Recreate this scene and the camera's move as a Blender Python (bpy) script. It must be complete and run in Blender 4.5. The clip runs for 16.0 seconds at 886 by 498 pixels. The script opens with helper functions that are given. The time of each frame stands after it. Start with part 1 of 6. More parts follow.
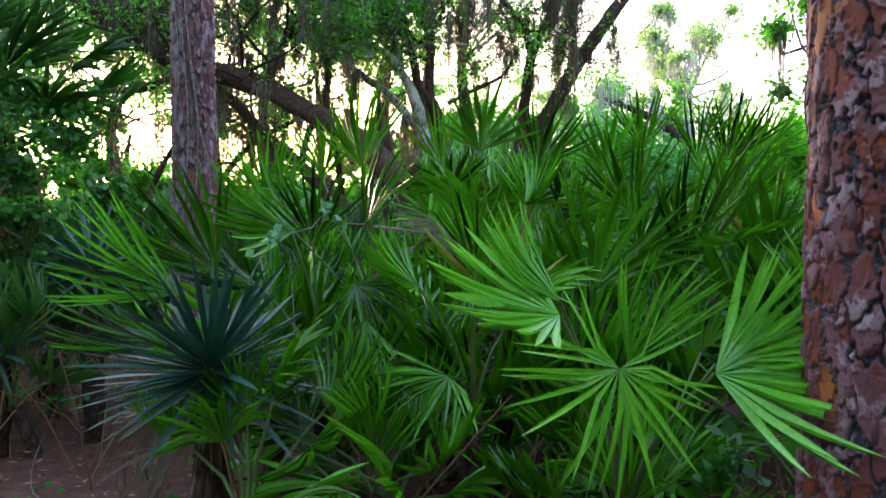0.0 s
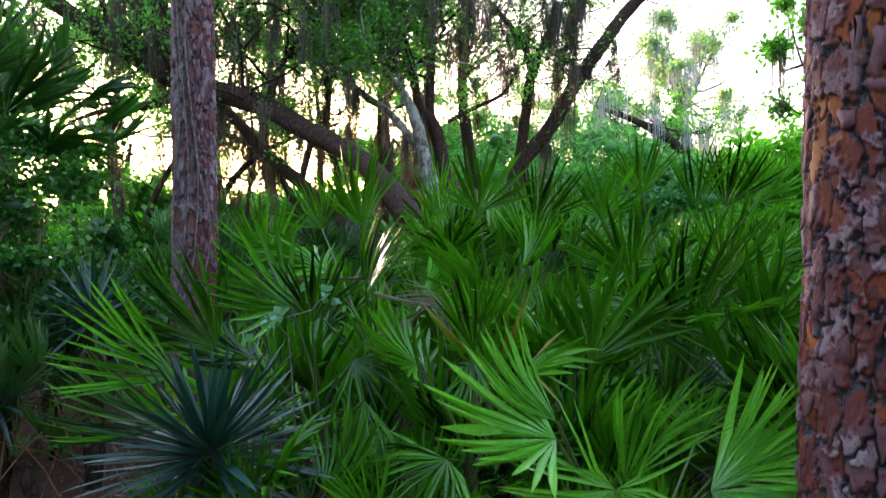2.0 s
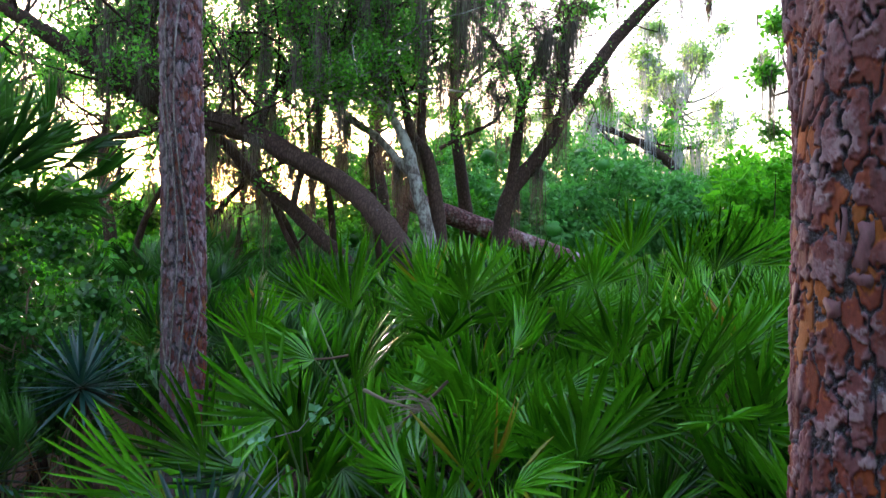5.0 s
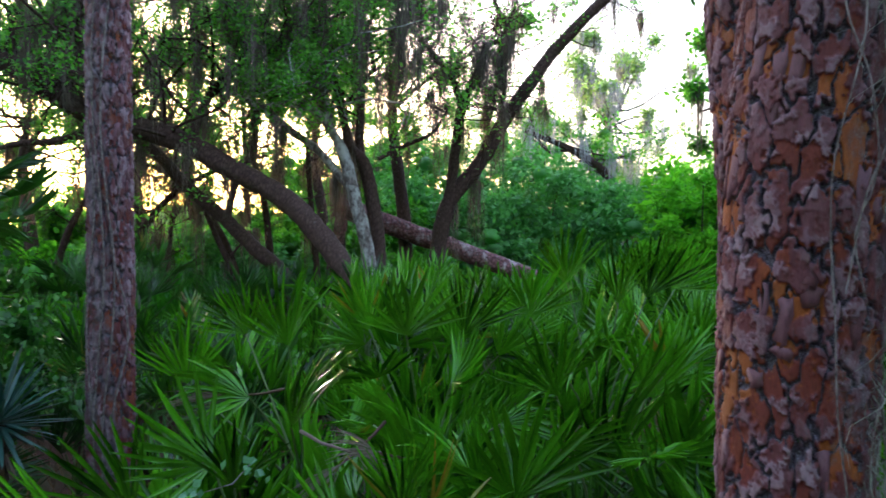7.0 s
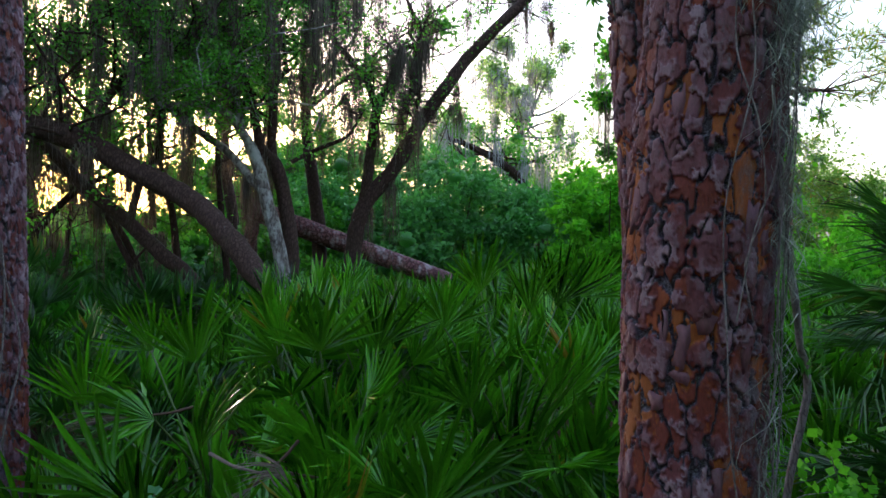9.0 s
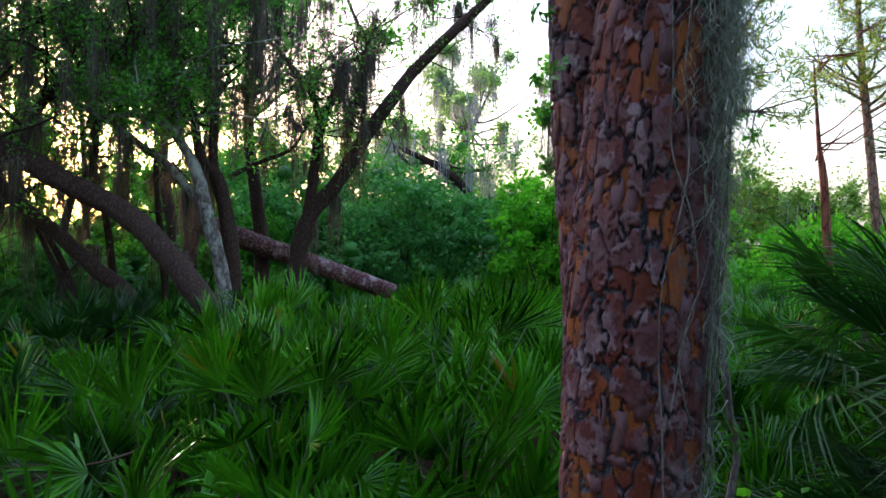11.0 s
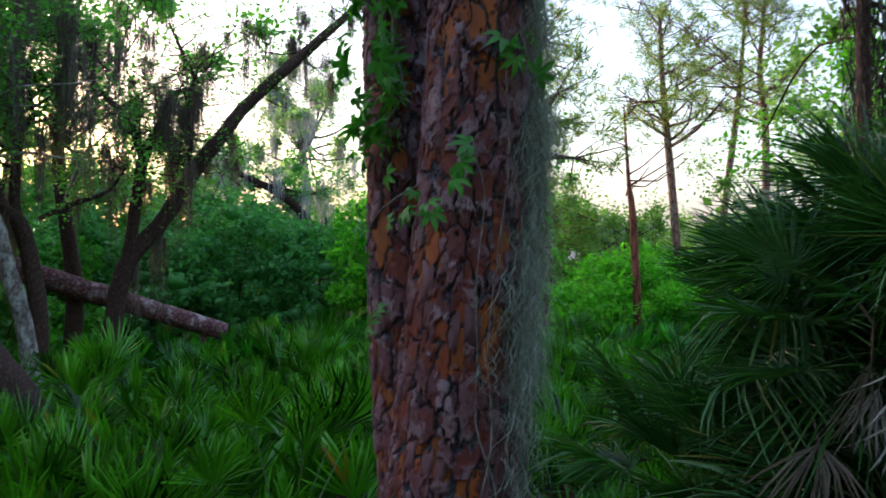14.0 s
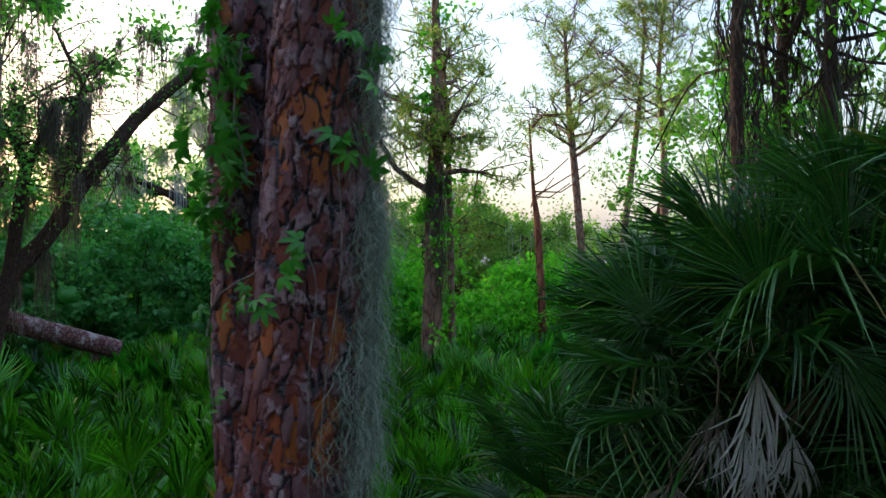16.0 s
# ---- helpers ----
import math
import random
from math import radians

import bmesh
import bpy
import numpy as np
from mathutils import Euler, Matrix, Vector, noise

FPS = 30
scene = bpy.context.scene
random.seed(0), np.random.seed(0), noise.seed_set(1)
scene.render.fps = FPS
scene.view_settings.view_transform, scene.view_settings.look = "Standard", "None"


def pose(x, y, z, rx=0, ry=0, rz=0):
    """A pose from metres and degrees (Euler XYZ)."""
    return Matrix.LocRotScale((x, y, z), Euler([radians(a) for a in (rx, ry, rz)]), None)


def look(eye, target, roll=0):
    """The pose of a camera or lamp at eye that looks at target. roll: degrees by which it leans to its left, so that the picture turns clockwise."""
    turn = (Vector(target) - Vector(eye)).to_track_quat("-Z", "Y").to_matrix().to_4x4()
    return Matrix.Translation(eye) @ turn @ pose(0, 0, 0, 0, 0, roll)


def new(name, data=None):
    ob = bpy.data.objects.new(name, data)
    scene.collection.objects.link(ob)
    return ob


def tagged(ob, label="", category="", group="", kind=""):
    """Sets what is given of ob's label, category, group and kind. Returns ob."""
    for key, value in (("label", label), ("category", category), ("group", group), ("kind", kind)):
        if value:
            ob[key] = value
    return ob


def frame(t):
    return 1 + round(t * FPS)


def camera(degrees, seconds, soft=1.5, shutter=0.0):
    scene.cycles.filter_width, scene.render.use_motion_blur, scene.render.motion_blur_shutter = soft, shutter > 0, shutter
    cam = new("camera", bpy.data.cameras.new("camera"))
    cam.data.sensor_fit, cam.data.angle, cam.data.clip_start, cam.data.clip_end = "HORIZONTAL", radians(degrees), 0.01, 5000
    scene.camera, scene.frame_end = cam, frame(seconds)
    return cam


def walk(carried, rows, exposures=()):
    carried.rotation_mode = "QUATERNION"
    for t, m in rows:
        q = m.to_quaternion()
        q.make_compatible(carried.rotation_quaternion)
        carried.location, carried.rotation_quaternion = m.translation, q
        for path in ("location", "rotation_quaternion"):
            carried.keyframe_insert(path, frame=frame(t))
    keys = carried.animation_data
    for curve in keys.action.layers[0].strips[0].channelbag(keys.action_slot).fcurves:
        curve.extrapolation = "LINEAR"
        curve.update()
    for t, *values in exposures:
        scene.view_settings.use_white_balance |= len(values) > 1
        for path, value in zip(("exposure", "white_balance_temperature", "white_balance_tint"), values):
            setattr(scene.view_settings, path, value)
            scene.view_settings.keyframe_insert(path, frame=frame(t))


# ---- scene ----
cam = camera(64.7, 16.0, soft=1.5, shutter=0.6)
PATH = [
    (0, (0.045, -0.051, 1.086), (0.028, 1.948, 1.098), 0.5),
    (0.5, (0.044, -0.054, 1.166), (0.027, 1.946, 1.178), 0.5),
    (1, (0.043, -0.059, 1.246), (0.026, 1.941, 1.261), 0.6),
    (1.5, (0.047, -0.068, 1.328), (0.029, 1.932, 1.34), 0.7),
    (2, (0.049, -0.067, 1.405), (0.031, 1.933, 1.417), 0.6),
    (2.5, (0.054, -0.062, 1.479), (0.035, 1.938, 1.491), 0.6),
    (3, (0.057, -0.065, 1.557), (0.037, 1.935, 1.569), 0.6),
    (3.5, (0.061, -0.059, 1.634), (0.04, 1.941, 1.646), 0.5),
    (4, (0.064, -0.059, 1.713), (0.053, 1.941, 1.726), 0.5),
    (6.5, (0.054, -0.062, 2.01), (0.137, 1.936, 2.031), 0.5),
    (7, (0.061, -0.061, 2.036), (0.239, 1.931, 2.057), 0.5),
    (7.5, (0.064, -0.062, 2.043), (0.33, 1.92, 2.065), 0.5),
    (8, (0.068, -0.064, 2.066), (0.389, 1.91, 2.089), 0.5),
    (8.5, (0.065, -0.067, 2.094), (0.439, 1.897, 2.117), 0.4),
    (9, (0.063, -0.071, 2.112), (0.48, 1.885, 2.135), 0.4),
    (11.5, (0.056, -0.098, 2.441), (0.665, 1.806, 2.471), 0.5),
    (12, (0.061, -0.109, 2.558), (0.724, 1.777, 2.589), 0.4),
    (12.5, (0.067, -0.124, 2.687), (0.826, 1.727, 2.721), 0.4),
    (13, (0.083, -0.128, 2.801), (0.918, 1.688, 2.835), 0.3),
    (13.5, (0.082, -0.157, 2.949), (0.994, 1.623, 2.985), 0.2),
    (14, (0.083, -0.186, 3.087), (1.073, 1.552, 3.124), 0.1),
    (14.5, (0.084, -0.214, 3.19), (1.152, 1.476, 3.228), -0.1),
    (15, (0.11, -0.244, 3.281), (1.252, 1.398, 3.32), -0.1),
    (15.5, (0.177, -0.288, 3.329), (1.364, 1.321, 3.366), -0.1),
    (16, (0.264, -0.342, 3.348), (1.452, 1.266, 3.386), -0.2),
]
EXPOSURES = [(0.0, 3.42, 5550, 24), (1.6, 3.26, 5500, 26), (3.5, 3.24, 5500, 26), (7.0, 2.97, 5350, 25), (9.0, 2.36, 5300, 25), (12.5, 2.26, 5250, 23), (16.0, 1.94, 5250, 18)]
walk(cam, [(t, look(eye, target, roll)) for t, eye, target, roll in PATH], EXPOSURES)

# ---- world, sun, exposure ----
SUN_AZ, SUN_EL = -17.7, 6.5          # degrees from +y towards +x, and above the horizon
world = bpy.data.worlds.new("evening_sky")
scene.world = world
world.use_nodes = True
wn = world.node_tree
sky = wn.nodes.new("ShaderNodeTexSky")
sky.sky_type = "NISHITA"
sky.sun_disc = False
sky.sun_elevation = radians(SUN_EL)
sky.sun_rotation = radians(SUN_AZ)
sky.air_density, sky.dust_density, sky.ozone_density = 1.55, 4.5, 1.5
wn.nodes["Background"].inputs["Strength"].default_value = 0.15
veil = wn.nodes.new("ShaderNodeMix")          # a thin even veil of evening haze over the clear sky
veil.data_type, veil.blend_type = "RGBA", "ADD"
veil.inputs[0].default_value = 1.0
veil.inputs[7].default_value = (0.66, 0.69, 0.74, 1)
wn.links.new(sky.outputs[0], veil.inputs[6])
wn.links.new(veil.outputs[2], wn.nodes["Background"].inputs["Color"])
sun = new("sun", bpy.data.lights.new("sun", "SUN"))
sun.data.energy, sun.data.angle, sun.data.color = 0.9, radians(1.5), (1.0, 0.74, 0.45)
away = Vector((math.sin(radians(SUN_AZ)) * math.cos(radians(SUN_EL)), math.cos(radians(SUN_AZ)) * math.cos(radians(SUN_EL)), math.sin(radians(SUN_EL))))
sun.matrix_world = look(away * 100, (0, 0, 0))

# ---- materials ----
def nodes_of(name):
    m = bpy.data.materials.new(name)
    m.use_nodes = True
    nt = m.node_tree
    return m, nt, nt.nodes["Principled BSDF"], nt.nodes["Material Output"]


def ramp(nt, stops):
    r = nt.nodes.new("ShaderNodeValToRGB")
    el = r.color_ramp.elements
    while len(el) < len(stops):
        el.new(0.5)
    for e, (p, c) in zip(el, stops):
        e.position, e.color = p, (*c, 1)
    return r


def coords(nt, scale=(1, 1, 1), kind="Object"):
    tc = nt.nodes.new("ShaderNodeTexCoord")
    mp = nt.nodes.new("ShaderNodeMapping")
    mp.inputs["Scale"].default_value = scale
    nt.links.new(tc.outputs[kind], mp.inputs["Vector"])
    return mp.outputs[0]


def noise_tex(nt, vec, scale, detail=5.0, rough=0.6):
    n = nt.nodes.new("ShaderNodeTexNoise")
    n.inputs["Scale"].default_value, n.inputs["Detail"].default_value, n.inputs["Roughness"].default_value = scale, detail, rough
    nt.links.new(vec, n.inputs["Vector"])
    return n.outputs["Fac"]


def blend(nt, a, b, fac, mode="MIX"):
    x = nt.nodes.new("ShaderNodeMix")
    x.data_type, x.blend_type = "RGBA", mode
    for s, v in ((0, fac), (6, a), (7, b)):
        if isinstance(v, (float, int)):
            x.inputs[s].default_value = v
        elif isinstance(v, tuple):
            x.inputs[s].default_value = (*v, 1)
        else:
            nt.links.new(v, x.inputs[s])
    return x.outputs[2]


def bump(nt, bsdf, height, strength, dist):
    b = nt.nodes.new("ShaderNodeBump")
    b.inputs["Strength"].default_value, b.inputs["Distance"].default_value = strength, dist
    nt.links.new(height, b.inputs["Height"])
    nt.links.new(b.outputs[0], bsdf.inputs["Normal"])


def leaf_mat(name, dark, light, old=None, trans=0.35, rough=0.42, by="island", grain=60.0, spec=0.5, tint=(1.0, 1.25, 0.45)):
    """Thin leaf: gloss and colour on the faces, light through the blade; colour varies leaf by leaf and along the grain."""
    m, nt, p, out = nodes_of(name)
    rnd = nt.nodes.new("ShaderNodeNewGeometry").outputs["Random Per Island"]
    if by == "object":
        each = nt.nodes.new("ShaderNodeAttribute")
        each.attribute_name = "tone"
        rnd = nt.nodes.new("ShaderNodeObjectInfo").outputs["Random"]
        mixed = nt.nodes.new("ShaderNodeMix")
        mixed.inputs[0].default_value = 0.48
        nt.links.new(rnd, mixed.inputs[2])
        nt.links.new(each.outputs["Fac"], mixed.inputs[3])
        rnd = mixed.outputs[0]
    stops = [(0.12, dark), (0.8, light)] + ([(0.9, light), (0.97, old)] if old else [(1.0, light)])
    r = ramp(nt, stops)
    nt.links.new(rnd, r.inputs[0])
    v = coords(nt)
    patch = ramp(nt, [(0.3, (0.8, 0.8, 0.8)), (0.7, (1.12, 1.12, 1.12))])
    nt.links.new(noise_tex(nt, v, grain), patch.inputs[0])
    col = blend(nt, r.outputs[0], patch.outputs[0], 1.0, "MULTIPLY")
    nt.links.new(col, p.inputs["Base Color"])
    p.inputs["Roughness"].default_value = rough
    p.inputs["Specular IOR Level"].default_value = spec
    t = nt.nodes.new("ShaderNodeBsdfTranslucent")
    nt.links.new(blend(nt, col, tint, 1.0, "MULTIPLY"), t.inputs["Color"])
    mix = nt.nodes.new("ShaderNodeMixShader")
    mix.inputs[0].default_value = trans
    nt.links.new(p.outputs[0], mix.inputs[1])
    nt.links.new(t.outputs[0], mix.inputs[2])
    nt.links.new(mix.outputs[0], out.inputs["Surface"])
    return m


def bark_mat(name, deep, mid, top, lichen, lichen_amount, scale=(14, 14, 3.5), height=0.02, coord="Object"):
    """Furrowed bark: stretched cells for ridges, fine grain, patches of lichen."""
    m, nt, p, out = nodes_of(name)
    v = coords(nt, scale, coord)
    warp = noise_tex(nt, v, 1.2, 4)
    vo = nt.nodes.new("ShaderNodeTexVoronoi")
    vo.feature = "DISTANCE_TO_EDGE"
    vo.inputs["Scale"].default_value = 1.0
    add = nt.nodes.new("ShaderNodeVectorMath")
    add.operation = "ADD"
    nt.links.new(v, add.inputs[0])
    nt.links.new(warp, add.inputs[1])
    nt.links.new(add.outputs[0], vo.inputs["Vector"])
    fine = noise_tex(nt, coords(nt, (60, 60, 22), coord), 1.0, 6, 0.7)
    r = ramp(nt, [(0.0, deep), (0.12, mid), (0.5, top)])
    nt.links.new(vo.outputs["Distance"], r.inputs[0])
    g = ramp(nt, [(0.3, (0.55, 0.55, 0.55)), (0.72, (1.25, 1.25, 1.25))])
    nt.links.new(fine, g.inputs[0])
    col = blend(nt, r.outputs[0], g.outputs[0], 1.0, "MULTIPLY")
    lr = ramp(nt, [(1 - lichen_amount - 0.06, (0, 0, 0)), (1 - lichen_amount + 0.06, (1, 1, 1))])
    nt.links.new(noise_tex(nt, coords(nt, (5, 5, 3), coord), 1.0, 8, 0.75), lr.inputs[0])
    col = blend(nt, col, lichen, lr.outputs[0])
    nt.links.new(col, p.inputs["Base Color"])
    p.inputs["Roughness"].default_value = 0.9
    p.inputs["Specular IOR Level"].default_value = 0.25
    h = nt.nodes.new("ShaderNodeMath")
    h.operation = "MULTIPLY_ADD"
    h.inputs[1].default_value = 0.35
    nt.links.new(fine, h.inputs[0])
    nt.links.new(vo.outputs["Distance"], h.inputs[2])
    bump(nt, p, h.outputs[0], 0.9, height)
    return m


def math_node(nt, op, a, b, c=None):
    n = nt.nodes.new("ShaderNodeMath")
    n.operation = op
    for i, v in enumerate((a, b, c)):
        if isinstance(v, (int, float)):
            n.inputs[i].default_value = v
        elif v is not None:
            nt.links.new(v, n.inputs[i])
    return n.outputs[0]


def attribute(nt, name):
    at = nt.nodes.new("ShaderNodeAttribute")
    at.attribute_name = name
    return at.outputs["Fac"]


def plate_mat(name, carved=False, grey=0.0):
    """Pine bark that peels in layers: orange where layers have just come off, then red-brown, mauve and grey outside; blue-grey gritty furrows."""
    m, nt, p, out = nodes_of(name)
    v = coords(nt, (1, 1, 0.4))
    blotch = noise_tex(nt, v, 9, 6, 0.6)
    fine = noise_tex(nt, coords(nt, (1, 1, 0.35)), 120, 6, 0.7)
    speck = noise_tex(nt, coords(nt), 210, 4, 0.7)
    if carved:
        layer, rnd, furrow, side = (attribute(nt, k) for k in ("layer", "plate", "furrow", "lichen"))
    else:
        rnd = nt.nodes.new("ShaderNodeNewGeometry").outputs["Random Per Island"]
        layer = math_node(nt, "MULTIPLY_ADD", rnd, 0.55, 0.45)
        side = None
    level = math_node(nt, "ADD", layer, math_node(nt, "MULTIPLY_ADD", blotch, 0.5, -0.25 + 0.22 * grey))
    r = ramp(nt, [(0.0, (0.27, 0.080, 0.016)), (0.09, (0.20, 0.046, 0.015)), (0.20, (0.145, 0.030, 0.019)), (0.44, (0.108, 0.027, 0.028)), (0.66, (0.122, 0.044, 0.054)), (0.86, (0.15, 0.080, 0.100)), (1.0, (0.22, 0.155, 0.186))])
    nt.links.new(level, r.inputs[0])
    shade = ramp(nt, [(0.0, (0.72, 0.72, 0.72)), (1.0, (1.2, 1.2, 1.2))])
    nt.links.new(rnd, shade.inputs[0])
    g = ramp(nt, [(0.3, (0.72, 0.70, 0.70)), (0.7, (1.22, 1.2, 1.18))])
    nt.links.new(fine, g.inputs[0])
    col = blend(nt, blend(nt, r.outputs[0], g.outputs[0], 1.0, "MULTIPLY"), shade.outputs[0], 1.0, "MULTIPLY")
    if carved:
        grit = ramp(nt, [(0.40, (0.026, 0.019, 0.028)), (0.53, (0.07, 0.058, 0.08)), (0.68, (0.21, 0.20, 0.25))])
        nt.links.new(speck, grit.inputs[0])
        fr = ramp(nt, [(0.12, (0, 0, 0)), (0.5, (1, 1, 1))])
        nt.links.new(furrow, fr.inputs[0])
        col = blend(nt, col, grit.outputs[0], fr.outputs[0])
        li = math_node(nt, "MULTIPLY_ADD", side, 0.28, noise_tex(nt, v, 20, 8, 0.78))
        lr = ramp(nt, [(0.73 - 0.07 * grey, (0, 0, 0)), (0.86 - 0.04 * grey, (0.75, 0.75, 0.75))])
        nt.links.new(li, lr.inputs[0])
        pale = ramp(nt, [(0.4, (0.07, 0.056, 0.07)), (0.64, (0.19, 0.18, 0.20))])
        nt.links.new(speck, pale.inputs[0])
        col = blend(nt, col, pale.outputs[0], lr.outputs[0])
    nt.links.new(col, p.inputs["Base Color"])
    p.inputs["Roughness"].default_value = 0.6
    p.inputs["Specular IOR Level"].default_value = 0.3
    h = math_node(nt, "MULTIPLY_ADD", speck, 0.4, fine)
    bump(nt, p, h, 0.55, 0.004)
    return m


def ground_mat():
    m, nt, p, out = nodes_of("leaf_litter_soil")
    v = coords(nt)
    r = ramp(nt, [(0.3, (0.03, 0.010, 0.006)), (0.5, (0.075, 0.026, 0.016)), (0.7, (0.135, 0.055, 0.034))])
    nt.links.new(noise_tex(nt, v, 9, 10, 0.75), r.inputs[0])
    gr = ramp(nt, [(0.56, (0, 0, 0)), (0.7, (1, 1, 1))])
    nt.links.new(noise_tex(nt, v, 0.35, 5, 0.6), gr.inputs[0])
    green = ramp(nt, [(0.3, (0.03, 0.07, 0.012)), (0.7, (0.09, 0.17, 0.03))])
    nt.links.new(noise_tex(nt, v, 4, 8, 0.8), green.inputs[0])
    nt.links.new(blend(nt, r.outputs[0], green.outputs[0], gr.outputs[0]), p.inputs["Base Color"])
    p.inputs["Roughness"].default_value = 0.95
    bump(nt, p, noise_tex(nt, v, 35, 8, 0.8), 0.8, 0.03)
    return m


M_PALM = leaf_mat("palmetto_green", (0.005, 0.030, 0.001), (0.100, 0.38, 0.003), (0.26, 0.17, 0.012), 0.2, 0.24, "object", 30, 0.45, (1.25, 1.3, 0.25))
# Lighter copy of the palmetto green, with sky brightness put into the front fans.
M_LIME = leaf_mat("palmetto_lime_green", (0.055, 0.26, 0.010), (0.17, 0.52, 0.028), None, 0.24, 0.26, "object", 30, 0.55, (1.25, 1.3, 0.3))
M_BLUE = leaf_mat("yucca_blue_green", (0.014, 0.055, 0.046), (0.042, 0.125, 0.098), None, 0.12, 0.36, "object", 30, 0.6)
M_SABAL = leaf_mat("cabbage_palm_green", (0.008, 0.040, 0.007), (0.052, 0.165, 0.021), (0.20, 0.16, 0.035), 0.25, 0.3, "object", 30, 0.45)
M_DEAD = leaf_mat("dead_frond", (0.10, 0.06, 0.04), (0.30, 0.25, 0.21), None, 0.15, 0.75, "object", 40, 0.2, (1, 0.9, 0.7))
M_PALEDEAD = leaf_mat("pale_dead_frond", (0.55, 0.53, 0.53), (0.84, 0.83, 0.83), None, 0.25, 0.75, "object", 40, 0.2, (1, 0.9, 0.75))
M_PETIOLE = leaf_mat("petiole_green", (0.07, 0.14, 0.03), (0.13, 0.17, 0.045), (0.25, 0.13, 0.04), 0.05, 0.45, "object", 20)
M_FIBRE = bark_mat("palm_stem_fibre", (0.012, 0.007, 0.005), (0.045, 0.026, 0.017), (0.09, 0.055, 0.036), (0.08, 0.07, 0.055), 0.2, (25, 25, 9))
M_OAKLEAF = leaf_mat("oak_leaf", (0.05, 0.18, 0.015), (0.15, 0.42, 0.035), None, 0.55, 0.36)
M_BUSHLEAF = leaf_mat("shrub_leaf_dark", (0.065, 0.22, 0.055), (0.15, 0.42, 0.11), None, 0.5, 0.42)
M_BRIGHTLEAF = leaf_mat("shrub_leaf_bright", (0.085, 0.30, 0.006), (0.20, 0.56, 0.012), None, 0.5, 0.5, "island", 60.0, 0.2)
# Far foliage made paler and yellower: sunlight put into the leaf colour.
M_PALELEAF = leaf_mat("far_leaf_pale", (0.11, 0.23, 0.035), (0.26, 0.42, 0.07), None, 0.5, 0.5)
# Distance haze put into the colour: leaves of far oaks are paled.
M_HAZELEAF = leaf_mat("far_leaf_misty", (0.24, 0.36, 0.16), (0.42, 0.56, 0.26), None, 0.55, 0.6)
M_NEEDLE = leaf_mat("pine_needle", (0.10, 0.20, 0.025), (0.30, 0.35, 0.04), (0.48, 0.30, 0.04), 0.5, 0.5)
M_VINE = leaf_mat("vine_leaf", (0.055, 0.22, 0.018), (0.13, 0.42, 0.035), None, 0.35, 0.4, "object")
M_HEART = leaf_mat("heart_leaf", (0.016, 0.08, 0.010), (0.06, 0.22, 0.025), None, 0.35, 0.42)
M_PALEHEART = leaf_mat("pale_heart_leaf", (0.10, 0.27, 0.13), (0.17, 0.38, 0.2), None, 0.3, 0.4)
M_MOSS = leaf_mat("spanish_moss_grey", (0.075, 0.066, 0.055), (0.20, 0.18, 0.15), None, 0.4, 0.9, "island", 25, 0.05, (1.0, 0.86, 0.64))
# Grey of the far moss is lightened to carry distance haze.
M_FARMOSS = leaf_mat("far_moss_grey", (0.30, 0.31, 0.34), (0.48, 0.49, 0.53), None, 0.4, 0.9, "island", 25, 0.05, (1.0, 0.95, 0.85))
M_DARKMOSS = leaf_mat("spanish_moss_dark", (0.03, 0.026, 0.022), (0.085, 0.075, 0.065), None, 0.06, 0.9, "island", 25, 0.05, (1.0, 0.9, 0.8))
M_GRASS = leaf_mat("meadow_grass", (0.06, 0.14, 0.015), (0.16, 0.29, 0.04), None, 0.45, 0.5)
M_LITTER = leaf_mat("fallen_leaf", (0.10, 0.04, 0.02), (0.32, 0.18, 0.11), None, 0.05, 0.7, "island", 40, 0.2)
M_OAK = bark_mat("oak_bark", (0.03, 0.018, 0.014), (0.055, 0.032, 0.024), (0.095, 0.060, 0.046), (0.22, 0.22, 0.19), 0.30, (22, 22, 9), 0.012)
M_GREYBARK = bark_mat("grey_bark", (0.05, 0.04, 0.035), (0.14, 0.12, 0.105), (0.22, 0.2, 0.18), (0.34, 0.35, 0.32), 0.48, (20, 20, 6), 0.012)
M_LOG = bark_mat("fallen_pine_bark", (0.035, 0.018, 0.02), (0.17, 0.075, 0.078), (0.26, 0.14, 0.145), (0.40, 0.34, 0.36), 0.42, (12, 12, 12), 0.02)
M_FARPINE = bark_mat("far_pine_bark", (0.05, 0.03, 0.024), (0.19, 0.105, 0.075), (0.27, 0.17, 0.125), (0.24, 0.22, 0.2), 0.4, (7, 7, 2.5), 0.02)
M_SNAG = bark_mat("snag_wood", (0.06, 0.02, 0.014), (0.22, 0.075, 0.045), (0.3, 0.13, 0.08), (0.38, 0.3, 0.26), 0.32, (9, 9, 1.5), 0.02)
M_PLATE = plate_mat("pine_bark_plate")
M_CARVED = plate_mat("pine_bark_furrowed", True)
M_CARVED_GREY = plate_mat("pine_bark_grey", True, 0.6)
M_STEM = bark_mat("vine_stem", (0.10, 0.085, 0.08), (0.2, 0.17, 0.165), (0.3, 0.26, 0.25), (0.33, 0.31, 0.31), 0.4, (60, 60, 20), 0.003)
M_GROUND = ground_mat()

# ---- mesh helpers ----

def ground_z(x, y):
    """Height of the ground: a low rise from the clearing into the thicket."""
    d = max(0.0, min(1.0, (math.hypot(x, y) - 4.0) / 12.0))
    return -0.2 + 0.35 * d * d * (3 - 2 * d) + 0.05 * noise.noise(Vector((x * 0.4, y * 0.4, 0.3)))


